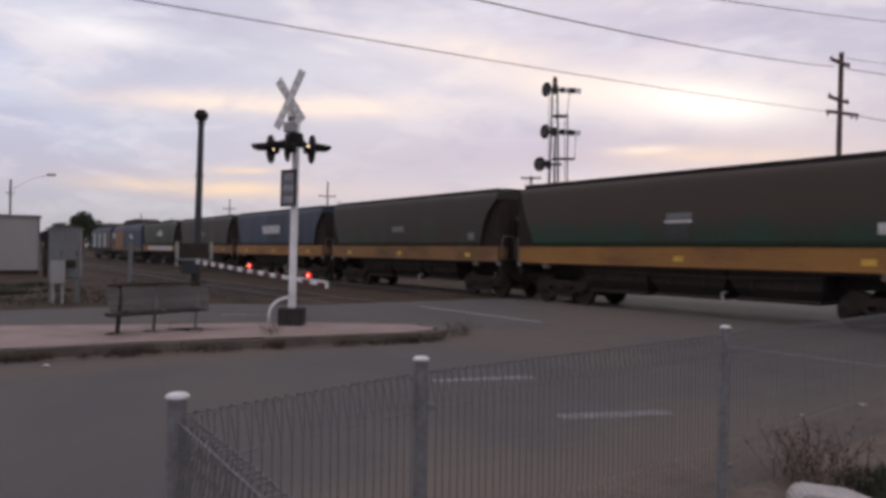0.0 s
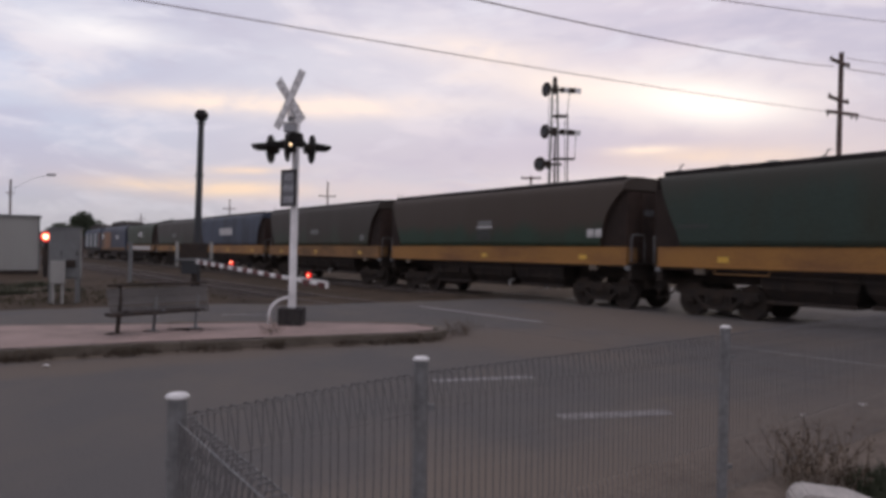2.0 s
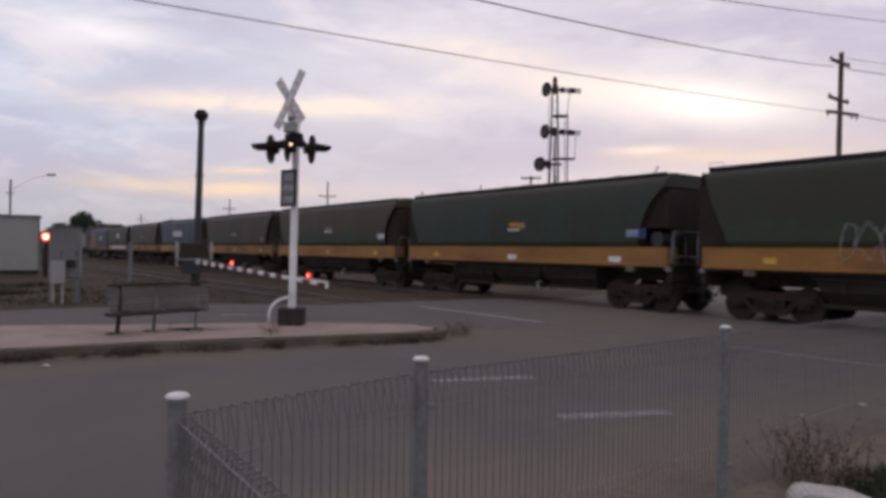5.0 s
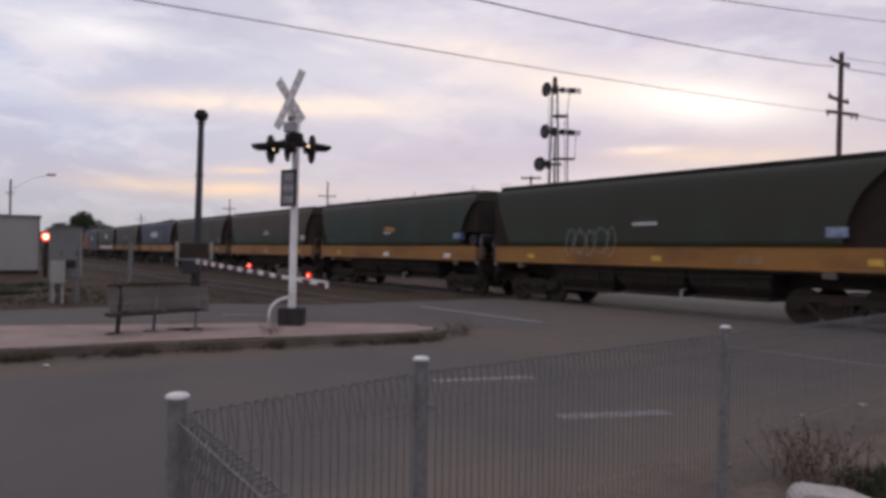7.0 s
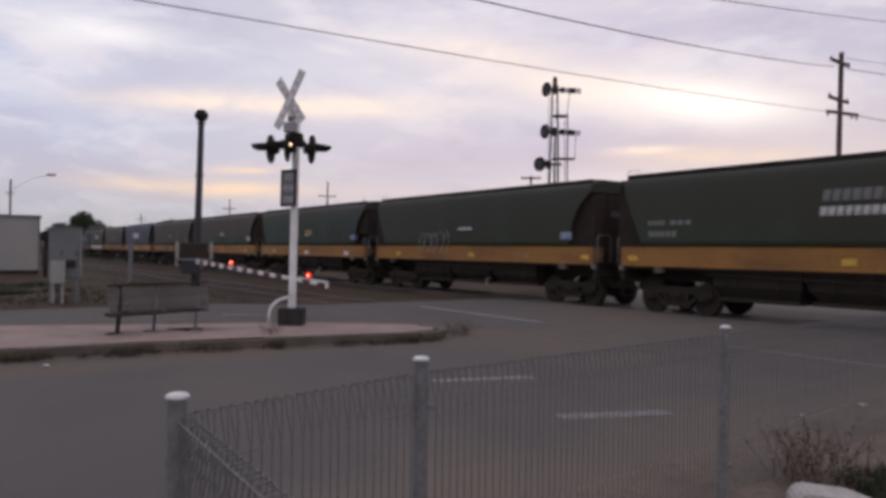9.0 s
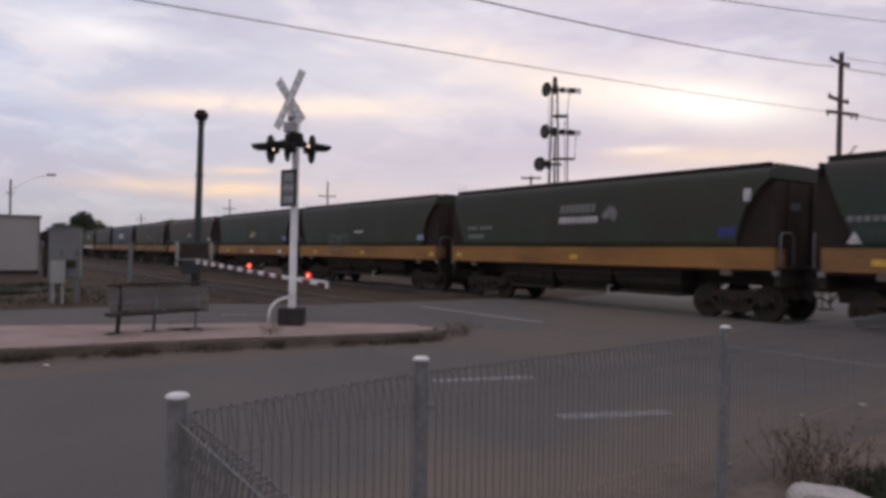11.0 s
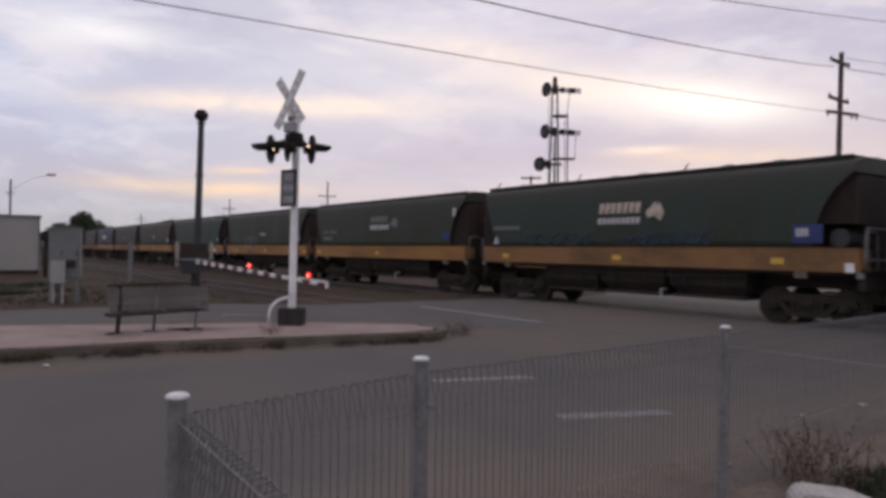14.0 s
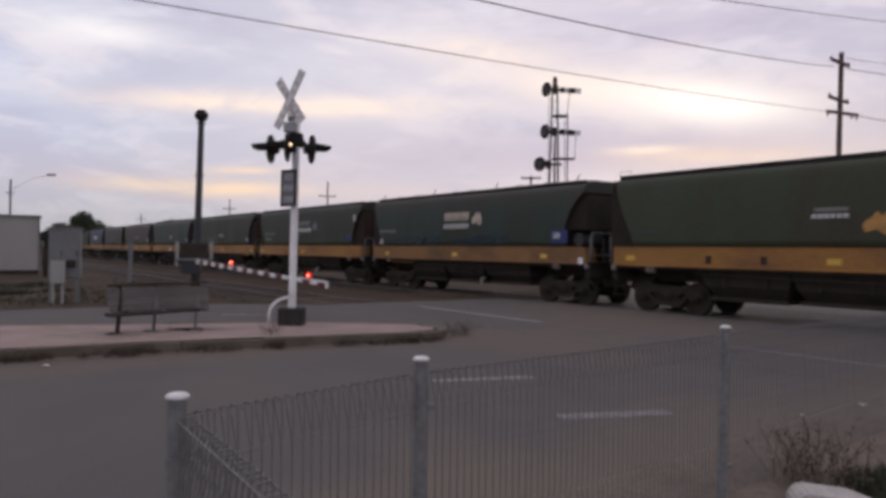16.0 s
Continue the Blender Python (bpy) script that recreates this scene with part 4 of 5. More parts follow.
def weed(name, p, h, w, count, seed, material, label, cat="weed", lean=1.0, blade=0.0):
    """Branching dry stalks with small leaves, or broad blades of grass."""
    rnd = random.Random(seed)
    bm = bmesh.new()
    for k in range(count):
        a, le = rnd.uniform(0, 6.28), rnd.uniform(0.05, 1.0) * lean
        hh = h * rnd.uniform(0.4, 1.0)
        d = Vector((math.cos(a), math.sin(a), 0))
        b = Vector((rnd.uniform(-0.3, 0.3) * w, rnd.uniform(-0.3, 0.3) * w, -0.01))
        mid = b + d * w * 0.16 * le + Vector((rnd.uniform(-0.03, 0.03) * w, rnd.uniform(-0.03, 0.03) * w, hh * 0.5))
        tip = b + d * w * 0.42 * le + Vector((0, 0, hh))
        if blade:
            sd = Vector((-d.y, d.x, 0)) * blade
            vs = [bm.verts.new(q) for q in (b - sd, b + sd, mid + sd * 0.8, tip, mid - sd * 0.8)]
            bm.faces.new(vs)
            continue
        tube(bm, [b, mid, tip], max(0.0022, h * 0.006), 3)
        for j in range(7):
            q = b.lerp(mid, 0.5).lerp(tip, j / 6)
            e = Vector((rnd.uniform(-1, 1), rnd.uniform(-1, 1), rnd.uniform(-0.1, 1))) * h * 0.10
            tw = e.cross(Vector((0.2, 0.1, 1))).normalized() * h * 0.022
            vs = [bm.verts.new(c) for c in (q, q + e * 0.5 + tw, q + e, q + e * 0.5 - tw)]
            bm.faces.new(vs)
    return tagged(part(name, bm, material, m=pose(p[0], p[1], p[2])), label, cat)


def ground_litter(spots, seed):
    """Flattened dead grass, stones and clods in loose drifts over the bare ground."""
    rnd = random.Random(seed)
    verts, faces = [], []
    for s, n, rs, rn, count in spots:
        for k in range(count):
            s1, n1 = s + rs * rnd.gauss(0, 0.5), n + rn * rnd.gauss(0, 0.5)
            z = ground_z(s1, n1)
            p = sn(s1, n1, z)
            a, r = rnd.uniform(0, 6.28), rnd.uniform(0.03, 0.11)
            d, e = Vector((math.cos(a), math.sin(a), 0)) * r, Vector((-math.sin(a), math.cos(a), 0)) * r * 0.6
            top = p + Vector((rnd.uniform(-0.3, 0.3) * r, rnd.uniform(-0.3, 0.3) * r, r * rnd.uniform(0.5, 1.3)))
            i = len(verts)
            low = Vector((0, 0, -0.02))
            verts += [p + d + low, p + e + low, p - d + low, p - e + low, top]
            faces += [(i, i + 1, i + 4), (i + 1, i + 2, i + 4), (i + 2, i + 3, i + 4), (i + 3, i, i + 4)]
    me = bpy.data.meshes.new("ground_litter")
    me.from_pydata([tuple(v) for v in verts], [], faces)
    me.materials.append(M_CLOD)
    return tagged(new("ground_litter", me), "brown clods, stones and dead grass on the trackside", "clods", kind="stuff")


def far_scrub(x0, y0, x1, y1, h, count, seed):
    """An uneven belt of bushes along the skyline."""
    rnd = random.Random(seed)
    verts, faces = [], []
    for k in range(count):
        f = rnd.random()
        top = h * (0.65 + 0.5 * noise.noise(Vector((f * 14, seed, 0.5))) + 0.25 * noise.noise(Vector((f * 45, seed, 2.5))))
        p = Vector((x0 + (x1 - x0) * f, y0 + (y1 - y0) * f + rnd.uniform(-4, 4), max(top, 0.8) * rnd.random() ** 0.7))
        u = Vector((rnd.gauss(0, 1), rnd.gauss(0, 1), rnd.gauss(0, 1))).normalized()
        v = u.orthogonal().normalized()
        r = rnd.uniform(0.3, 0.7)
        i = len(verts)
        verts += [p + u * r, p + v * r * 0.7, p - u * r, p - v * r * 0.7]
        faces.append((i, i + 1, i + 2, i + 3))
    me = bpy.data.meshes.new("far_scrub")
    me.from_pydata([tuple(v) for v in verts], [], faces)
    me.materials.append(M_LEAF)
    return tagged(new("far_scrub", me), "dark belt of distant scrub along the skyline", "bushes", kind="stuff")


# ---- the train ----
PITCH, FIRST = 14.9, 12.097
R_WHEEL = 0.46


def wagon_paint(name, color, second, grime=None, reach=(-2.9, -1.9, 3.2)):
    return mat(name, (0.93 * color[0], 0.98 * color[1], 0.86 * color[2]), 0.6, second=(0.83 * second[0], 0.79 * second[1], 0.65 * second[2]), amount=0.85, scale=0.9, fine=25, bump=0.12, stretch=(1.0, 1, 0.35), spec=0.35,
               dust=(grime, (0, 0, -1.0), *reach) if grime else None)


def body_profile():
    """Half section of the hopper body: (half width, height), rolled in at the shoulder."""
    return [(1.44, 1.86), (1.45, 2.05), (1.458, 2.3), (1.465, 2.6), (1.468, 2.9), (1.466, 3.15), (1.460, 3.35), (1.452, 3.55), (1.446, 3.66), (1.432, 3.78), (1.405, 3.86), (1.345, 3.92), (1.22, 3.96), (0.9, 4.02), (0.45, 4.06)]


REAR_EDGE = ((1.86, 5.78), (2.0, 5.78), (2.4, 5.86), (2.66, 5.95), (3.0, 6.10), (3.25, 6.28), (3.5, 6.52), (3.65, 6.72), (4.2, 6.77))
FRONT_EDGE = ((1.86, 6.10), (2.0, 6.13), (2.4, 6.26), (2.65, 6.41), (3.14, 6.60), (3.5, 6.74), (3.75, 6.81), (4.2, 6.88))


def body_end(z, e):
    """How far the side sheet reaches at the height z: cut back in a curve under the header."""
    return float(np.interp(z, *zip(*(FRONT_EDGE if e > 0 else REAR_EDGE))))


def hopper_body():
    """Long rounded hopper shell: the sides are longer at the top than at the sill."""
    bm = bmesh.new()
    half = body_profile()
    sec = [(w, z) for w, z in half] + [(-w, z) for w, z in reversed(half)]
    rings = []
    for f in [-1.0] + [-0.99 + 0.11 * i for i in range(19)] + [1.0]:
        rings.append([bm.verts.new((f * body_end(z, f), w, z)) for w, z in sec])
    k = len(sec)
    for q0, q1 in zip(rings, rings[1:]):
        for i in range(k):
            bm.faces.new((q0[i], q0[(i + 1) % k], q1[(i + 1) % k], q1[i])).smooth = i not in (k - 1, k // 2 - 1)
    bmesh.ops.recalc_face_normals(bm, faces=bm.faces)
    return bm


def end_sheet(e, z0, z1):
    """The sheet that closes the hopper's end between two heights: flat header above, slope sheet below."""
    bm = bmesh.new()
    rows = []
    for w, z in body_profile():
        if z0 <= z <= z1:
            x = e * (body_end(z, e) - 0.015)
            rows.append([bm.verts.new((x, y * w * 0.99, z)) for y in (-1, -0.5, 0, 0.5, 1)])
    for a, b in zip(rows, rows[1:]):
        for k in range(4):
            bm.faces.new((a[k], a[k + 1], b[k + 1], b[k]))
    bmesh.ops.recalc_face_normals(bm, faces=bm.faces)
    bmesh.ops.solidify(bm, geom=bm.faces[:], thickness=0.012)
    return bm


def bogie_frame():
    """Cast three-piece bogie: two open side frames with axle boxes and springs, and the bolster."""
    bm = bmesh.new()
    for y in (-0.98, 0.98):
        prism(bm, [(-1.22, 0.50), (-1.17, 0.69), (-0.70, 0.71), (-0.42, 0.78), (0.42, 0.78), (0.70, 0.71), (1.17, 0.69), (1.22, 0.50), (1.06, 0.50), (0.95, 0.56), (0.62, 0.57), (-0.62, 0.57), (-0.95, 0.56), (-1.06, 0.50)], "y", y - 0.065, y + 0.065)
        prism(bm, [(-0.84, 0.575), (-0.44, 0.19), (0.44, 0.19), (0.84, 0.575), (0.67, 0.575), (0.37, 0.30), (-0.37, 0.30), (-0.67, 0.575)], "y", y - 0.055, y + 0.055)
        for x in (-0.36, 0.36):
            box(bm, x - 0.045, x + 0.045, y - 0.05, y + 0.05, 0.28, 0.60)
        for x in (-0.9, 0.9):
            box(bm, x - 0.14, x + 0.14, y - 0.09, y + 0.09, 0.34, 0.58, 0.03)
            cyl(bm, (x, y - 0.15, 0.46), (x, y + 0.15, 0.46), 0.085, n=10)
        for x in (-0.22, -0.07, 0.08, 0.23):
            cyl(bm, (x, y, 0.29), (x, y, 0.58), 0.062, n=8)
    box(bm, -0.19, 0.19, -1.08, 1.08, 0.48, 0.74, 0.02)
    for x in (-0.45, 0.45):
        box(bm, x - 0.04, x + 0.04, -0.9, 0.9, 0.34, 0.46)
    return bm


def wheelset_mesh():
    bm = bmesh.new()
    for y in (-0.80, 0.80):
        cyl(bm, (0, y - 0.065, 0), (0, y + 0.065, 0), R_WHEEL, n=28)
        s = -1 if y > 0 else 1
        cyl(bm, (0, y + s * 0.06, 0), (0, y + s * 0.09, 0), R_WHEEL + 0.028, n=28)
        cyl(bm, (0, y - s * 0.065, 0), (0, y - s * 0.10, 0), 0.17, 0.12, n=14)
    cyl(bm, (0, -0.95, 0), (0, 0.95, 0), 0.075, n=10)
    me = bpy.data.meshes.new("wheelset")
    bm.to_mesh(me)
    bm.free()
    me.materials.append(M_BOGIE)
    return me


WHEEL_ME = wheelset_mesh()
WHEELS = []


def add_wheelsets(parent, xs):
    for x in xs:
        w = shared("wheelset", WHEEL_ME, parent, pose(x, 0, R_WHEEL - DIP))
        WHEELS.append((w, x))


def wagon_base(label, paint):
    w = empty("grain_hopper_wagon", label, "hopper wagon", "wagons of the grain train")
    body = part("hopper_body", hopper_body(), paint, w, smooth=False)
    # real coaming, but its black also holds the shadow along the roof edge
    for y in (-1, 1):
        part("roof_coaming", B(-6.62, 6.86, y * 1.185 - 0.035, y * 1.185 + 0.035, 3.93, 4.10, 0.012), M_BLACK, body, "roof edge coaming, black with its shadow put into the colour")
    for y in (-1, 1):
        # rolled channel section with narrow flanges
        sec = [(1.38, 1.28), (1.478, 1.28), (1.478, 1.325), (1.46, 1.335), (1.46, 1.815), (1.474, 1.825), (1.474, 1.86), (1.38, 1.86)]
        part("side_sill", prism(bmesh.new(), [(y * u, v) for u, v in sec], "x", -6.87, 6.87), M_YELL, w, "yellow painted side sill, dusty")
    part("roof_walkway", B(-6.45, 6.70, -0.62, 0.62, 4.10, 4.13, 0.0), M_DARK, w)
    for i in range(6):
        x = -5.4 + 2.16 * i
        part("roof_hatch", B(x - 0.7, x + 0.7, -0.45, 0.45, 4.12, 4.17, 0.02), M_DARK, w)
    under = bmesh.new()
    box(under, -7.0, 7.0, -0.3, 0.3, 0.82, 1.3)
    box(under, -6.85, 6.85, -1.36, 1.36, 1.20, 1.30)
    part("centre_sill", under, M_DARK, w)
    # three discharge pockets, sloping inwards to their gates
    for x, zb in ((-2.65, 0.42), (0.0, 0.40), (2.6, 0.37)):
        bm = bmesh.new()
        top = [bm.verts.new((x + a, b, 1.25)) for a, b in ((-1.30, -1.22), (1.30, -1.22), (1.30, 1.22), (-1.30, 1.22))]
        mid = [bm.verts.new((x + a, b, 0.78)) for a, b in ((-1.20, -1.12), (1.20, -1.12), (1.20, 1.12), (-1.20, 1.12))]
        low = [bm.verts.new((x + a, b, zb + 0.09)) for a, b in ((-1.02, -0.86), (1.02, -0.86), (1.02, 0.86), (-1.02, 0.86))]
        for q0, q1 in ((top, mid), (mid, low)):
            for k in range(4):
                bm.faces.new((q0[k], q0[(k + 1) % 4], q1[(k + 1) % 4], q1[k]))
        bm.faces.new(top)
        bm.faces.new(low[::-1])
        bmesh.ops.recalc_face_normals(bm, faces=bm.faces)
        ch = part("discharge_chute", bm, M_CHUTE, w)
        part("discharge_gate", B(x - 1.12, x + 1.16, -1.02, 1.02, zb, zb + 0.10, 0.015), M_DARK, ch)
        for a in (-0.6, 0.6):
            part("chute_rib", B(x + a - 0.03, x + a + 0.03, 1.10, 1.19, 0.74, 1.22), M_DARK, ch)
    part("brake_pipe", tube(bmesh.new(), [(-4.0, 1.28, 1.10), (-1.4, 1.28, 1.02), (1.3, 1.28, 1.04), (4.0, 1.28, 1.10)], 0.025, 5), M_DARK, w)
    part("release_lever", tube(bmesh.new(), [(-1.2, 1.0, 0.62), (-1.2, 1.22, 0.60), (-1.24, 1.24, 0.40)], 0.042, 6), M_SHED, w)
    for e in (-1, 1):
        part("end_header", end_sheet(e, 3.60, 4.2), paint, w)
        part("slope_sheet", end_sheet(e, 1.8, 3.67), M_RUST, w, "rust brown sloping end sheet")
        part("end_platform", B(min(e * 5.7, e * 7.10), max(e * 5.7, e * 7.10), -1.38, 1.38, 1.30, 1.36), M_DARK, w)
        for y in (-1, 1):
            part("sill_return", B(min(e * 6.82, e * 6.90), max(e * 6.82, e * 6.90), min(y * 0.98, y * 1.375), max(y * 0.98, y * 1.375), 1.30, 1.83, 0.01), M_YELLD, w)
            part("corner_step", B(min(e * 6.80, e * 6.96), max(e * 6.80, e * 6.96), y * 1.41 - 0.05, y * 1.41 + 0.05, 1.14, 1.275, 0.01), M_GALVD, w)
            part("jacking_pad", B(e * 5.48 - 0.16, e * 5.48 + 0.16, y * 1.39 - 0.06, y * 1.39 + 0.06, 1.10, 1.278, 0.012), M_KERB, w)
        hx = 7.12 if e > 0 else -6.93
        for y in (-1, 1):
            part("hand_rail", tube(bmesh.new(), [(hx, y * 1.30, 1.38), (hx, y * 1.30, 2.12), (hx, y * 1.22, 2.24), (hx, y * 0.74, 2.24), (hx, y * 0.66, 2.12), (hx, y * 0.66, 1.38)], 0.02, 5), M_GALVD, w)
        for z in (0.72, 1.05, 1.45, 1.75, 2.05):
            part("ladder_rung", tube(bmesh.new(), [(hx, 0.66, z), (hx, 1.30, z)], 0.014, 4), M_DARK, w)
        bm = B(min(e * 6.9, e * 7.45), max(e * 6.9, e * 7.45), -0.12, 0.12, 0.76, 1.0, 0.02)
        box(bm, min(e * 7.2, e * 7.44), max(e * 7.2, e * 7.44), -0.2, 0.2, 0.72, 1.04, 0.03)
        part("coupler", bm, M_DARK, w)
        part("air_hose", tube(bmesh.new(), [(e * 6.95, 0.3, 0.8), (e * 7.2, 0.3, 0.45), (e * 7.44, 0.28, 0.6)], 0.03, 5), M_DARK, w)
        # headstock, end steps and brake rigging fill the space between the wagons
        bm = B(min(e * 6.80, e * 6.98), max(e * 6.80, e * 6.98), -1.36, 1.36, 0.86, 1.30, 0.01)
        box(bm, min(e * 6.0, e * 6.9), max(e * 6.0, e * 6.9), -0.5, 0.5, 0.5, 0.9)
        part("headstock", bm, M_BOGIE, w)
        bm = tube(bmesh.new(), [(e * 6.9, 1.34, 0.9), (e * 6.9, 1.34, 0.36), (e * 6.9, 0.92, 0.36), (e * 6.9, 0.92, 0.9)], 0.022, 5)
        box(bm, min(e * 6.8, e * 7.0), max(e * 6.8, e * 7.0), 0.92, 1.34, 0.34, 0.37)
        part("foot_step", bm, M_BOGIE, w)
        part("bogie", bogie_frame(), M_BOGIE, w, "dark cast steel bogie", m=pose(5.15 if e > 0 else -5.45, 0, -0.08))
    return w


def cheeks(w, e, z0, material):
    """Inset side plates between the curved edge of the side sheet and the end plate."""
    x1 = 7.05 if e > 0 else 6.71
    zs = [z0 + (3.58 - z0) * i / 10 for i in range(11)]
    outline = [(e * (body_end(z, e) - 0.04), z) for z in zs] + [(e * x1, 3.58), (e * x1, z0)]
    for y in (-1, 1):
        part("end_cheek", prism(bmesh.new(), outline, "y", y * 1.29 - 0.012, y * 1.29 + 0.012), material, w, "rust brown inset end cheek")


def front_plate(w):
    """Upright plate behind the ladder at the leading end, added dark to stand for the shaded recess and hide the sky.
    """
    part("end_plate", prism(bmesh.new(), [(-1.30, 1.37), (1.30, 1.37), (1.30, 3.55), (1.20, 3.96), (-1.20, 3.96), (-1.30, 3.55)], "x", 7.04, 7.08), M_CHEEK, w, "dark rust brown end plate added to close the gap")
    cheeks(w, 1, 1.40, M_CHEEK)
    part("plate_stay", B(6.70, 7.05, -1.10, 1.10, 3.60, 3.66), M_CHUTE, w)


def plated_ends(w):
    """End plates down to the platform, and a low rail over the front end."""
    pl = part("end_plate", prism(bmesh.new(), [(-1.30, 1.37), (1.30, 1.37), (1.30, 3.40), (1.16, 3.60), (-1.16, 3.60), (-1.30, 3.40)], "x", -6.74, -6.70), M_RUST, w, "rust brown wagon end plate")
    for y in (-0.62, 0.62):
        part("stiffener", B(-6.81, -6.74, y - 0.05, y + 0.05, 1.40, 3.58, 0.01), M_RUST, pl)
    part("end_board", B(-6.755, -6.742, 0.0, 0.46, 2.86, 3.06), M_MIDG, pl)
    cheeks(w, -1, 1.40, M_CHEEK)
    front_plate(w)
    part("end_hand_rail", tube(bmesh.new(), [(6.42, 1.2, 4.06), (6.42, 1.2, 4.22), (6.84, 1.2, 4.22), (6.85, 1.2, 4.0)], 0.010, 5), M_GALVD, w)


def open_ends(w):
    """Short black end plates over an open platform with a rail frame, air tank and hand brake; catches along the roof."""
    part("end_plate", prism(bmesh.new(), [(-1.30, 2.42), (1.30, 2.42), (1.30, 3.40), (1.16, 3.60), (-1.16, 3.60), (-1.30, 3.40)], "x", -6.74, -6.70), M_CHUTE, w, "black upper end plate")
    cheeks(w, -1, 2.44, M_CHEEK)
    part("rail_frame", tube(bmesh.new(), [(-6.95, 1.26, 1.58), (-6.95, 1.26, 2.32), (-6.95, -0.36, 2.32), (-6.95, -0.36, 1.58), (-6.95, 1.26, 1.58)], 0.024, 5), M_GALVD, w)
    part("air_tank", C((-6.3, 0.1, 2.10), (-6.3, 1.2, 2.10), 0.23, n=16), M_PIPE, w)
    # dark box added to stop the sky showing under the end plate
    part("equipment_box", B(-6.70, -6.30, -1.26, 0.02, 1.37, 2.44, 0.02), M_CHUTE, w)
    part("brake_wheel", C((-6.92, -0.62, 2.32), (-6.96, -0.62, 2.32), 0.22, n=16), M_RUST, w)
    front_plate(w)
    for x in (-6.25, -2.0, 2.15, 6.3):
        part("roof_catch", tube(bmesh.new(), [(x + 0.10, 1.2, 4.09), (x, 1.2, 4.15), (x - 0.04, 1.2, 4.25), (x - 0.10, 1.2, 4.27)], 0.022, 5), M_GALVD, w)
    for x in (-4.8, -3.35, -0.5, 0.6, 3.5, 4.9):
        part("hatch_hinge", B(x - 0.16, x + 0.16, 1.16, 1.25, 4.07, 4.125, 0.015), M_GALVD, w)
    part("step_bar", tube(bmesh.new(), [(5.0, 1.44, 1.27), (5.0, 1.46, 1.13), (3.42, 1.46, 1.13), (3.42, 1.44, 1.27)], 0.02, 5), M_YELLD, w)


def reflectors(w, *xs):
    for x in xs:
        part("reflector", B(x - 0.17, x + 0.17, 1.461, 1.468, 1.44, 1.60), M_REFL, w)


def repaint(w, paint, grimy=False):
    """Own paint for one wagon: the shell and its headers take another material."""
    for o in w.children_recursive:
        if o.name.split(".")[0] in ("hopper_body", "end_header"):
            o.data = o.data.copy()
            o.data.materials[0] = paint
        if grimy and o.name.split(".")[0] == "side_sill":
            o.data = o.data.copy()
            o.data.materials[0] = M_YELLD


def side_y(z):
    prof = body_profile()
    for (w0, z0), (w1, z1) in zip(prof, prof[1:]):
        if z0 <= z <= z1:
            return w0 + (w1 - w0) * (z - z0) / (z1 - z0), math.degrees(math.atan2(w0 - w1, z1 - z0))
    return 1.47, 0


def marking(w, x, z, width, height, material, poly=None, name="marking", lean=0.0):
    """A painted bar or plain shape lying on the near side sheet."""
    y, tilt = side_y(z)
    bm = bmesh.new()
    pts = poly or [(-0.5, -0.5), (0.5, -0.5), (0.5, 0.5), (-0.5, 0.5)]
    # seen from the near side, forward is to the left
    prism(bm, [(-(u * width + lean * v * height), v * height) for u, v in pts], "y", 0.004, 0.012)
    return part(name, bm, material, w, m=pose(x, y, z, tilt, 0, 0))


LAND = [(-0.5, -0.1), (-0.42, 0.12), (-0.2, 0.22), (-0.12, 0.4), (0.02, 0.48), (0.08, 0.34), (0.18, 0.3), (0.24, 0.5), (0.34, 0.25), (0.5, 0.0), (0.46, -0.22), (0.3, -0.48), (0.1, -0.36), (-0.05, -0.22), (-0.25, -0.3), (-0.42, -0.34)]


def lettering(w, x, z, width, height, material, count, lean=0.15, seed=0):
    """Unlettered blocks in place of a painted name."""
    rnd = random.Random(seed)
    step = width / count
    for i in range(count):
        u = -width / 2 + step * (i + 0.5)
        marking(w, x - u, z, step * rnd.uniform(0.66, 0.80), height, material, name="lettering", lean=lean)


def scrawl(w, x, z, width, height, seed, material, r=0.012):
    """Sprayed outline strokes, angular and looping, that spell nothing."""
    rnd = random.Random(seed)
    bm = bmesh.new()
    for k in range(5):
        cx, cw = -width / 2 + width * (k + 0.5) / 5, width * 0.11
        pts = []
        for j in range(9):
            a = j * 0.78 + rnd.uniform(-0.25, 0.25) + k
            q = 1.0 if j % 2 else rnd.uniform(0.55, 1.0)
            u, v = cx + cw * q * math.cos(a) * (1.2 if k % 2 else 0.8), height * 0.48 * q * math.sin(a)
            pts.append((-u - 0.12 * v, side_y(z + v)[0] - side_y(z)[0] + 0.006, v))
        tube(bm, pts, r, 4)
    return part("scrawl", bm, material, w, m=pose(x, side_y(z)[0], z))


G_OLIVE = wagon_paint("paint_olive", (0.052, 0.056, 0.043), (0.052, 0.052, 0.040), (0.056, 0.046, 0.036))
G_BROWNG = wagon_paint("paint_brown_green", (0.030, 0.056, 0.040), (0.040, 0.054, 0.042), (0.064, 0.048, 0.035), (-2.80, -2.20, 1.0))
G_BLUE = wagon_paint("paint_faded_blue", (0.060, 0.070, 0.115), (0.05, 0.055, 0.075))
G_TEAL = wagon_paint("paint_dark_teal", (0.033, 0.050, 0.043), (0.043, 0.049, 0.038), (0.050, 0.048, 0.037), (-3.9, -3.0, 1.2))
G_GREEN = wagon_paint("paint_dark_green", (0.040, 0.051, 0.036), (0.050, 0.054, 0.038), (0.040, 0.041, 0.029))
G_GREEN2 = wagon_paint("paint_mid_green", (0.048, 0.058, 0.037), (0.056, 0.051, 0.037))

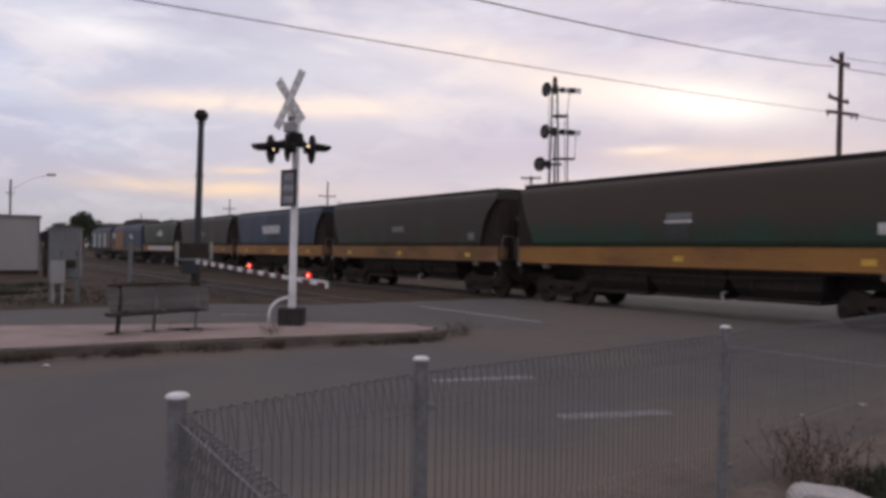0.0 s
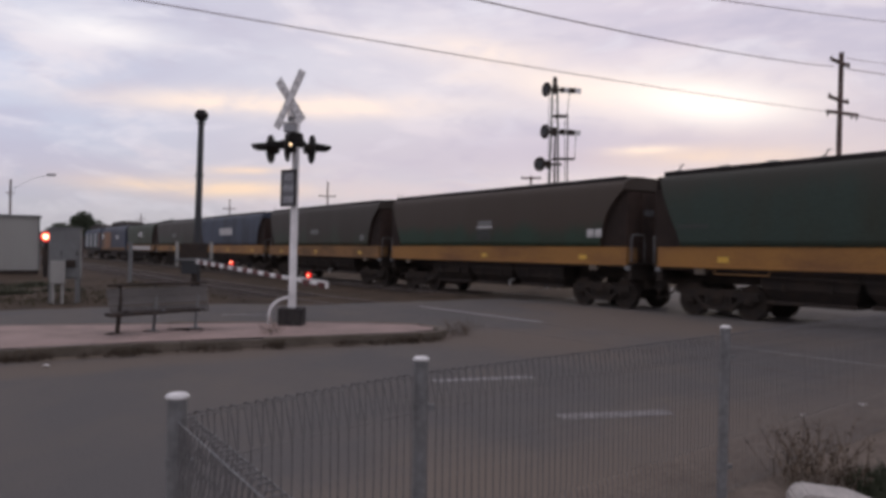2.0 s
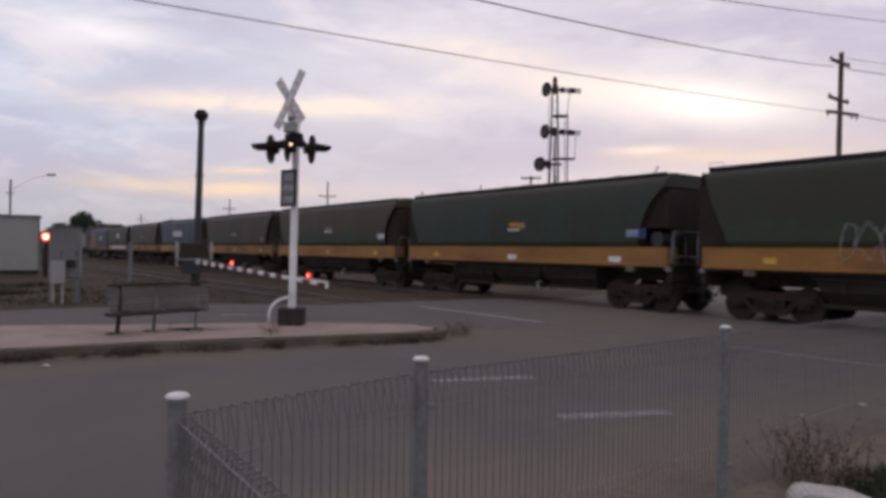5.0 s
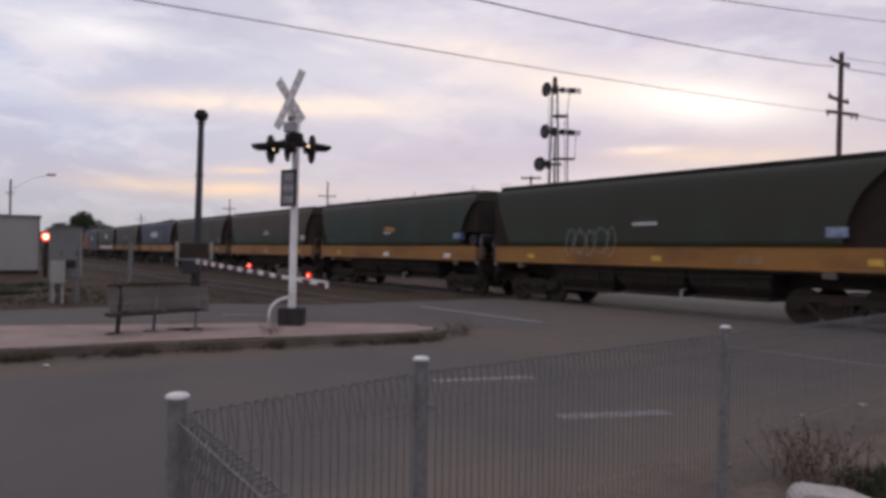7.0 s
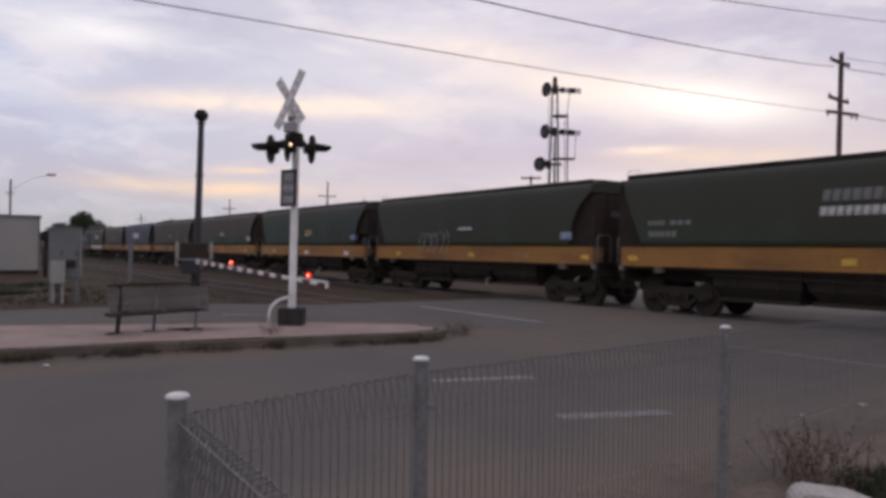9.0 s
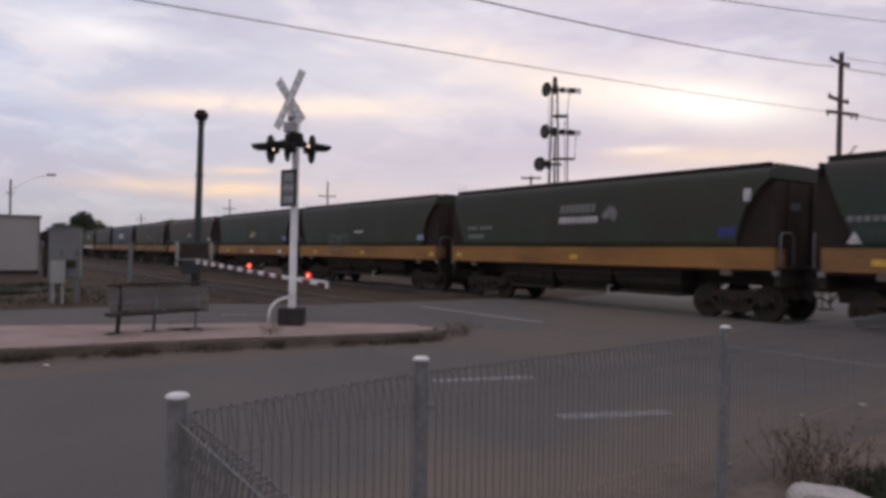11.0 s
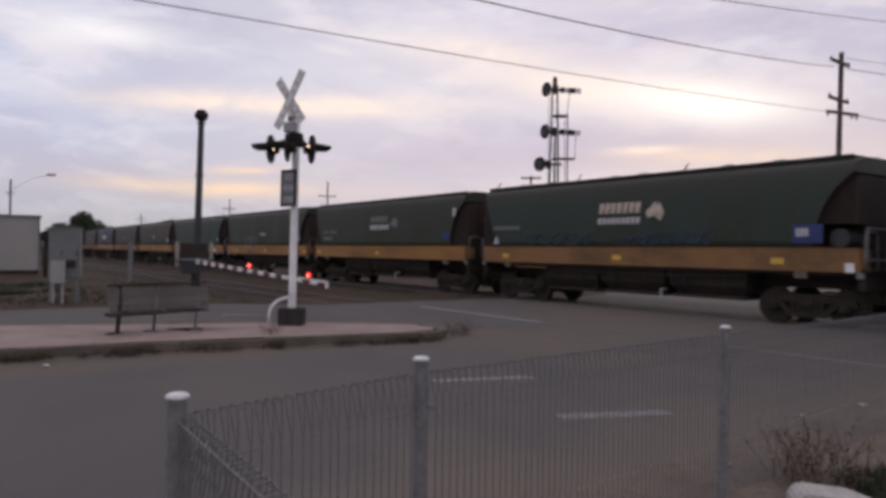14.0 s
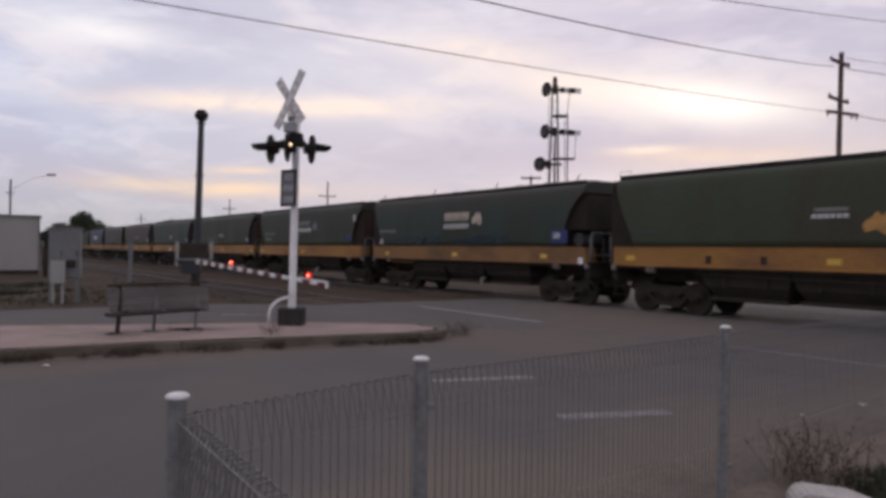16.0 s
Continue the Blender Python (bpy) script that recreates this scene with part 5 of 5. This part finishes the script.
REFLECTORS = {0: (0.05, -5.06), -1: (4.73,), -2: (4.9, -0.5, -6.53), -3: (6.42, 0.1), -4: (5.57, 0.30, -4.9), -5: (6.2, 0.13)}
TRAIN = []      # (thing, distance ahead of the track's zero at the start)


def build_train():
    first = wagon_base("olive brown grain hopper wagon with a yellow sill", G_BROWNG)
    spec = {
        0: (G_BROWNG, "olive brown grain hopper wagon with a yellow sill"),
        1: (G_OLIVE, "faded olive green grain hopper wagon with a yellow sill"),
        2: (G_BLUE, "faded blue grain hopper wagon with a pale panel"),
        3: (G_OLIVE, "faded olive green grain hopper wagon with a yellow sill"),
        4: (G_GREEN2, "green grain hopper wagon with a pale panel"),
        -1: (G_TEAL, "clean dark green grain hopper wagon with a small yellow emblem"),
        -2: (G_GREEN, "dark green grain hopper wagon with sprayed scrawl"),
        -3: (G_GREEN, "dark green grain hopper wagon with faded white blocks"),
        -4: (G_TEAL, "dark green grain hopper wagon with white blocks and emblem"),
        -5: (G_GREEN2, "green grain hopper wagon with an orange emblem"),
        -6: (G_GREEN, "dark green grain hopper wagon with a yellow sill"),
    }
    wagons = {}
    for i in sorted(spec, key=abs):
        paint, label = spec[i]
        w = first if i == 0 else copy_thing(first, Matrix())
        if i != 0:
            repaint(w, paint, i in (1, 3, 4, -4))
        tagged(w, label)
        wagons[i] = w
        TRAIN.append((w, FIRST + PITCH * i))
    for i, w in wagons.items():
        add_wheelsets(w, (-6.35, -4.55, 4.25, 6.05))
    for i, w in wagons.items():
        (open_ends if i in (-1, -4) else plated_ends)(w)
        reflectors(w, *REFLECTORS.get(i, (4.9, 0.1, -5.0)))
    w = wagons[0]
    marking(w, 0.07, 2.60, 0.92, 0.09, M_LOGO)
    marking(w, 0.04, 2.76, 0.85, 0.17, M_GRAF)
    marking(w, 0.12, 2.30, 0.80, 0.42, M_STAIN)
    for k in (0.17, -0.17):
        marking(w, -5.56 + k, 2.30, 0.28, 0.27, M_LOGO)
    w = wagons[1]
    marking(w, 0.26, 2.62, 1.0, 0.26, M_GRAF)
    marking(w, -5.2, 2.25, 0.4, 0.3, M_GRAF)
    w = wagons[2]
    marking(w, 0.57, 2.85, 2.8, 0.5, M_LOGO)
    w = wagons[3]
    marking(w, 0.2, 2.7, 1.2, 0.3, M_GRAF)
    w = wagons[4]
    marking(w, -0.4, 2.95, 2.2, 0.7, M_LOGO, LAND)
    part("placard", B(-5.2, 4.4, 1.461, 1.470, 1.36, 1.72), M_LOGO, w, "long white panel on the sill")
    w = wagons[-1]
    marking(w, -0.20, 2.65, 0.60, 0.15, M_ORANGE)
    marking(w, -0.62, 2.60, 0.30, 0.28, M_ORANGE, LAND)
    marking(w, -0.14, 2.47, 0.65, 0.09, M_LOGO)
    for x in (-0.08, -4.92):
        part("placard", B(x - 0.23, x + 0.23, 1.461, 1.470, 1.38, 1.56), M_WHITE, w, "white placard on the sill")
    lettering(w, 5.7, 2.45, 1.0, 0.12, M_STAIN, 6, 0, seed=21)
    marking(w, -5.59, 2.28, 0.46, 0.22, M_PALEBLUE)
    marking(w, -5.97, 2.27, 0.26, 0.30, M_BLUEM)
    w = wagons[-2]
    scrawl(w, 2.1, 2.02, 2.2, 1.0, 3, M_TEXT)
    marking(w, -0.06, 2.56, 0.9, 0.10, M_LOGO)
    marking(w, -0.12, 2.70, 0.8, 0.12, M_STAIN)
    marking(w, -5.66, 2.23, 0.52, 0.24, M_PALEBLUE)
    for k in (0.0, -0.42):
        part("placard", B(-3.25 + k - 0.16, -3.25 + k + 0.16, 1.461, 1.467, 1.40, 1.66), M_FADED, w, "faded patch on the sill")
    w = wagons[-3]
    lettering(w, -0.06, 3.12, 1.6, 0.28, M_GRAF, 7, seed=5)
    lettering(w, -0.08, 2.74, 1.75, 0.22, M_LOGO, 9, seed=6)
    lettering(w, 5.55, 2.57, 0.62, 0.15, M_GRAF, 4, 0, seed=7)
    lettering(w, 4.72, 2.57, 0.75, 0.13, M_GRAF, 3, 0, seed=27)
    lettering(w, 5.35, 2.24, 1.0, 0.18, M_GRAF, 5, 0, seed=17)
    marking(w, -1.44, 2.92, 0.62, 0.55, M_GRAF, LAND)
    marking(w, -5.52, 2.28, 0.50, 0.28, M_BLUEM)
    marking(w, -6.10, 3.25, 0.20, 0.34, M_LOGO)
    w = wagons[-4]
    lettering(w, 0.20, 3.07, 1.66, 0.33, M_CREAM, 7, seed=8)
    lettering(w, 0.24, 2.67, 1.70, 0.20, M_LOGO, 9, seed=9)
    marking(w, -1.14, 2.93, 0.64, 0.58, M_CREAM, LAND)
    lettering(w, 5.55, 2.54, 1.5, 0.14, M_GRAF, 8, 0.1, seed=10)
    lettering(w, 5.30, 2.20, 1.1, 0.16, M_STAIN, 5, 0, seed=14)
    marking(w, 6.12, 2.10, 0.34, 0.30, M_LOGO, [(-0.5, -0.5), (0.5, -0.5), (0.0, 0.5)])
    plate = marking(w, -5.66, 2.20, 0.74, 0.46, M_BLUEM, name="blue_plate")
    for dx in (0.24, 0.13, 0.02):
        part("lettering", B(dx - 0.04, dx + 0.04, 0.013, 0.016, -0.06, 0.14), M_LOGO, plate)
    scrawl(w, 2.85, 2.12, 3.4, 0.44, 11, M_BLUEG, 0.026)
    scrawl(w, -2.0, 2.12, 2.2, 0.40, 12, M_BLUEG, 0.026)
    scrawl(w, -0.4, 2.05, 1.6, 0.30, 19, M_BLUEG, 0.026)
    part("placard", B(-6.77, -6.56, 1.480, 1.488, 1.28, 1.50), M_WHITE, w, "white placard on the sill")
    w = wagons[-5]
    lettering(w, 0.25, 2.62, 0.9, 0.11, M_LOGO, 6, seed=12)
    marking(w, 0.22, 2.78, 0.8, 0.10, M_GRAF)
    marking(w, -0.82, 2.42, 0.66, 0.58, M_ORANGE, LAND)
    lettering(w, 5.6, 2.30, 0.9, 0.16, M_STAIN, 4, 0, seed=13)
    for x in (1.9, 3.5):
        part("placard", B(x - 0.09, x + 0.09, 1.461, 1.467, 1.40, 1.62), M_RUST, w, "rusty scuff on the sill")
    return wagons


L_BLUE = wagon_paint("loco_blue_grey", (0.054, 0.058, 0.097), (0.043, 0.043, 0.058))
L_NAVY = wagon_paint("loco_dark_blue", (0.035, 0.045, 0.09), (0.03, 0.036, 0.06))
L_BROWN = wagon_paint("loco_faded_brown", (0.108, 0.065, 0.047), (0.072, 0.047, 0.036))
L_ORANGE = wagon_paint("loco_orange", (0.259, 0.108, 0.043), (0.158, 0.072, 0.036))
L_WHITE = wagon_paint("loco_pale_stripe", (0.46, 0.46, 0.50), (0.34, 0.34, 0.37))


def locomotive(label, main, bands, stripe):
    lo = empty("diesel_locomotive", label, "locomotive", "locomotives of the grain train")
    half = [(1.40, 1.25), (1.46, 1.6), (1.46, 3.5), (1.38, 3.9), (1.05, 4.15), (0.5, 4.25)]
    sec = half + [(-w, z) for w, z in reversed(half)]
    bm = bmesh.new()
    rings = []
    for x, k, dz in ((-9.2, 0.93, 0), (-9.0, 1, 0), (0, 1, 0), (7.6, 1, 0), (8.5, 0.98, -0.1), (9.2, 0.9, -0.9)):
        rings.append([bm.verts.new((x, w * k, z if z < 2.6 else z + dz)) for w, z in sec])
    for q0, q1 in zip(rings, rings[1:]):
        for i in range(len(sec)):
            bm.faces.new((q0[i], q0[(i + 1) % len(sec)], q1[(i + 1) % len(sec)], q1[i]))
    bm.faces.new(rings[0])
    bm.faces.new(rings[-1][::-1])
    bmesh.ops.recalc_face_normals(bm, faces=bm.faces)
    body = part("body", bm, main, lo)
    for x0, x1, material in bands:
        part("body_band", B(x0, x1, 1.455, 1.475, 1.5, 3.48), material, body)
    part("underframe", B(-9.3, 9.3, -1.40, 1.40, 0.95, 1.25, 0.02), M_DARK, lo)
    part("fuel_tank", B(-2.6, 2.6, -1.25, 1.25, 0.35, 0.95, 0.1), M_DARK, lo)
    part("side_stripe", B(-9.0, 9.0, 1.462, 1.472, 1.27, 1.48), stripe, body)
    for x in (7.6, 6.4):
        part("cab_window", B(x - 0.4, x + 0.4, 1.45, 1.48, 2.6, 3.2), M_GLASSD, body)
    for x in (-6.5, -3.8):
        f = part("radiator_fan", C((x, 0, 4.08), (x, 0, 4.24), 0.65, n=18), M_DARK, lo)
    part("exhaust_housing", prism(bmesh.new(), [(-7.6, 4.1), (4.2, 4.1), (3.6, 4.55), (2.0, 4.78), (-4.8, 4.78), (-7.0, 4.5)], "y", -1.0, 1.0), M_DARK, lo, "dark raised cooling and exhaust housing")
    for e in (-1, 1):
        bm = bmesh.new()
        for y in (-1.05, 1.05):
            prism(bm, [(-2.2, 0.45), (-2.0, 0.75), (2.0, 0.75), (2.2, 0.45), (1.2, 0.34), (-1.2, 0.34)], "y", y - 0.08, y + 0.08)
        part("bogie", bm, M_DARK, lo, m=pose(e * 6.1, 0, -0.06))
        part("coupler", B(min(e * 9.2, e * 9.7), max(e * 9.2, e * 9.7), -0.12, 0.12, 0.76, 1.0, 0.02), M_DARK, lo)
    add_wheelsets(lo, (-7.9, -6.1, -4.3, 4.3, 6.1, 7.9))
    return lo


def travelled(t):
    """The train's way along the track: it picks up a little at first, then slows a little as it goes."""
    ease_in = 0.40 * math.exp(-t / 1.2)
    sway = 0.08 * math.exp(-((t - 12.0) / 2.0) ** 2) - 0.06 * math.exp(-((t - 5.5) / 2.5) ** 2)
    return 4.5894 * t - 0.01155 * t * t + ease_in + sway


def motions():
    ts = [0.5 * i for i in range(33)]
    for w, s0 in TRAIN:
        walk(w, [(t, rail_pose(s0 + travelled(t))) for t in ts])
    # boom lamps take turns, a half period of 0.7 s each; a head turned away stands in for a lamp switched off
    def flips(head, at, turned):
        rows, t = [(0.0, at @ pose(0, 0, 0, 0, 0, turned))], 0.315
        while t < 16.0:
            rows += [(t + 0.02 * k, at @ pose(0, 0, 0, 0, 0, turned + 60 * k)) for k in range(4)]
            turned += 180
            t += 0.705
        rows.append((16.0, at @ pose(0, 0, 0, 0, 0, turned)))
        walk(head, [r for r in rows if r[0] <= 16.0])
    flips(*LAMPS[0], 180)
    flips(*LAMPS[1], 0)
    # side light heads turn likewise, in place of going dark
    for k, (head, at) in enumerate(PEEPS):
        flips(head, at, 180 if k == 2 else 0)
    # far lamp: swinging the lit face away stands in for the light going out
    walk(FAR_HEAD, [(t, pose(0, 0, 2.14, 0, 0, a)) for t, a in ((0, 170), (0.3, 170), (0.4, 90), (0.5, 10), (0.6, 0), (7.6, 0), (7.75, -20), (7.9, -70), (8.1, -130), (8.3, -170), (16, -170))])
    wt = [4 * i / 30 for i in range(121)]
    for w, x in WHEELS:
        walk(w, [(t, pose(x, 0, R_WHEEL - DIP) @ Matrix.Rotation(travelled(t) / R_WHEEL, 4, "Y")) for t in wt])


# ---- the place ----
railway("railway_track", TRACK_N, -60, 330, "main running line with timber sleepers and worn rails")
railway("railway_track", 10.75, -60, 330, "siding line sunk in the road crossing")
fence()
PEEPS = crossing_post()
th, boom, boom_len = boom_barrier()
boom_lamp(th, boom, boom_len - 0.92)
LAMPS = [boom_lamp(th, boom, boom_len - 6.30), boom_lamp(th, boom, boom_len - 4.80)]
vent_pipe()
bench()
relay_cabinet()
shed()
FAR_HEAD = far_light()
marker_post(-14.4, 32.7, 1.9, 0.17)

power_pole(22.12, 40.0, 13.15, 0.17, ((12.43, 2.2, 37, -0.65, 0), (9.69, 2.4, 21, -0.08, 1), (10.36, 2.3, 37, -0.72, 0)), lean=0.9)
power_pole(-18.5, 113.0, 12.4, 0.16, ((10.1, 2.8, 0, 0, 0),))
power_pole(-45.2, 150.0, 11.9, 0.16, ((9.9, 2.7, 0, 0, 0),))
power_pole(-85.2, 200.0, 11.0, 0.16, ((9.4, 2.8, 0, 0, 0),))
power_pole(9.2, 75.0, 9.7, 0.16, ((9.45, 2.1, -10, 0, 0),))
lp = power_pole(-36.65, 60.0, 7.2, 0.10, (), label="thin street light pole with a long sloping arm")
lp.name = "street_lamp"
tagged(lp, category="street lamp", group="street lamps")
part("arm", tube(bmesh.new(), [(0, 0, 6.5), (1.5, 0, 7.35), (3.2, 0, 7.8)], 0.013, 6), M_GALVD, lp)
part("lamp_head", B(3.1, 3.8, -0.12, 0.12, 7.74, 7.90, 0.03), M_GALVD, lp)
part("bracket", B(-0.35, 0.35, -0.04, 0.04, 6.2, 6.28), M_POLEW, lp)

wire((21.49, 39.8, 9.77), (-22.0, 2.0, 5.9), 0.3, r=0.015)
wire((21.77, 39.8, 12.31), (-14.0, 2.0, 5.8), 0.6, r=0.021)
wire((32.66, 45.0, 16.18), (6.21, 20.0, 9.05), 0.1, r=0.016)
wire((22.58, 40.0, 12.85), (48.35, 60.0, 19.27), 0.8, r=0.015)
wire((22.59, 40.0, 12.25), (48.38, 60.0, 16.88), 0.4, r=0.025)
wire((23.1, 40.0, 9.61), (48.43, 60.0, 12.48), 0.3, r=0.025)
semaphore()
tree(-60.1, 118.0, 7.4, 4.6, 3)
tree(-73.6, 135.0, 6.2, 5.5, 5)
tree(-71.0, 150.0, 6.2, 5.0, 6)
for k in range(12):
    tree(-130 + 9 * k, 240 + 3 * (k % 3), 9.0 + 2.5 * math.sin(k * 2.1), 13.0, 20 + k, "distant dark tree on the skyline")

ground_litter(((24.6, 2.5, 1.8, 3.0, 300), (27.0, 6.0, 3.0, 2.0, 420), (31.0, 8.0, 7.0, 2.0, 420)), 12)
rg = random.Random(31)
for k in range(16):
    q = sn(rg.uniform(28.0, 36.0), rg.uniform(1.6, 4.4))
    weed("grass_clump", (q.x, q.y, -0.04), rg.uniform(0.12, 0.22), rg.uniform(0.9, 1.8), 150, 140 + k, M_GRASS, "low green grass patch beside the track", "grass", blade=0.016)
far_scrub(-170, 215, -20, 265, 7.0, 5200, 2)
weed("dry_bush", (2.74, 5.15, -0.03), 0.46, 0.86, 80, 4, M_DRY, "dry brown twiggy weed growing by the fence", lean=0.8)
rk = random.Random(8)
for k in range(64):
    n = -3.0 + 10.6 * rk.random()
    lo = [q for q in zip(IS_FRONT[:8], IS_FRONT[1:8]) if q[0][1] <= n <= q[1][1]]
    (s0, n0), (s1, n1) = lo[0] if lo else ((11.95, 0), (11.95, 1))
    q = sn(s0 + (s1 - s0) * (n - n0) / max(n1 - n0, 0.01) - 0.10, n)
    weed("dry_grass_tuft", (q.x, q.y, 0.0), rk.uniform(0.08, 0.24), rk.uniform(0.25, 0.7), 80, 40 + k, M_DRY, "brown dry grass tuft growing along the kerb", blade=0.008)
weed("dry_bush", (0.30, 14.05, 0.0), 0.34, 0.75, 70, 5, M_DRY, "low dry weed at the island's tip", lean=1.2)
weed("dry_bush", (-3.0, 12.5, 0.15), 0.20, 0.5, 40, 6, M_DRY, "low dry weed on the island", lean=1.2)
for x, y, w, seed in ((-5.15, 12.55, 0.28, 61), (-4.45, 12.85, 0.7, 62), (-4.75, 12.85, 0.45, 63), (-5.6, 12.0, 0.2, 64)):
    weed("leaf_litter", (x, y, 0.155), 0.05, w, 120, seed, M_DARKLEAF, "dark heap of fallen leaves on the paving", "leaf litter", blade=0.02)
for k in range(20):
    weed("grass_clump", (2.98 + 0.12 * (k % 4) + 0.04 * (k // 4), 4.68 + 0.16 * (k // 4), -0.03), 0.10 + 0.02 * (k % 5), 0.36, 90, 80 + k, M_GRASS, "dull green grass clump on the verge", "grass", blade=0.006)
bm = bmesh.new()
prism(bm, [(-0.34, 0.0), (0.34, 0.0), (0.32, 0.05), (0.05, 0.15), (-0.26, 0.17), (-0.33, 0.12)], "y", -0.15, 0.15)
bmesh.ops.bevel(bm, geom=bm.edges[:], offset=0.015, segments=2, affect="EDGES")
tagged(part("concrete_lump", bm, M_ROCK, m=pose(2.68, 4.68, -0.06, 0, 0, -14)), "broken pale concrete lump in the dirt", "rubble")
for x, y, r, seed in ((-12.74, 21.71, 0.15, 1), (-5.39, 9.66, 0.05, 2), (-6.2, 10.12, 0.09, 3), (4.67, 7.85, 0.05, 4), (3.73, 7.31, 0.04, 7), (-8.1, 17.5, 0.05, 5), (-6.7, 16.6, 0.05, 6)):
    q = random.Random(seed)
    bm = bmesh.new()
    vs = [bm.verts.new((r * q.uniform(0.6, 1.2) * math.cos(a), r * q.uniform(0.6, 1.2) * math.sin(a), 0.012 + q.uniform(0, 0.03))) for a in (0, 1.1, 2.2, 3.3, 4.4, 5.4)]
    bm.faces.new(vs)
    bmesh.ops.solidify(bm, geom=bm.faces[:], thickness=0.006)
    tagged(part("paper_scrap", bm, M_WHITE, m=pose(x, y, 0.0)), "crumpled scrap of white paper litter on the ground", "litter", "litter scraps")
build_train()
L1 = locomotive("blue-grey diesel locomotive with brown and orange front", L_BLUE, ((6.2, 9.0, L_BROWN), (1.2, 6.2, L_ORANGE), (-9.0, -8.0, L_NAVY)), M_YELLD)
for x, z, w, h in ((-3.9, 2.75, 1.3, 0.45), (-3.2, 2.95, 0.7, 0.3)):
    part("marking", B(x - w / 2, x + w / 2, 1.462, 1.476, z - h / 2, z + h / 2), M_LOGO, L1)
TRAIN.append((L1, FIRST + PITCH * 4.5 + 9.7))
L2 = locomotive("dark blue diesel locomotive with pale stripes", L_NAVY, ((-8.8, -7.6, L_ORANGE), (-5.6, -3.6, L_WHITE), (-1.0, 1.2, L_WHITE), (3.8, 6.0, L_WHITE)), M_DARK)
TRAIN.append((L2, FIRST + PITCH * 4.5 + 9.7 * 3))
motions()
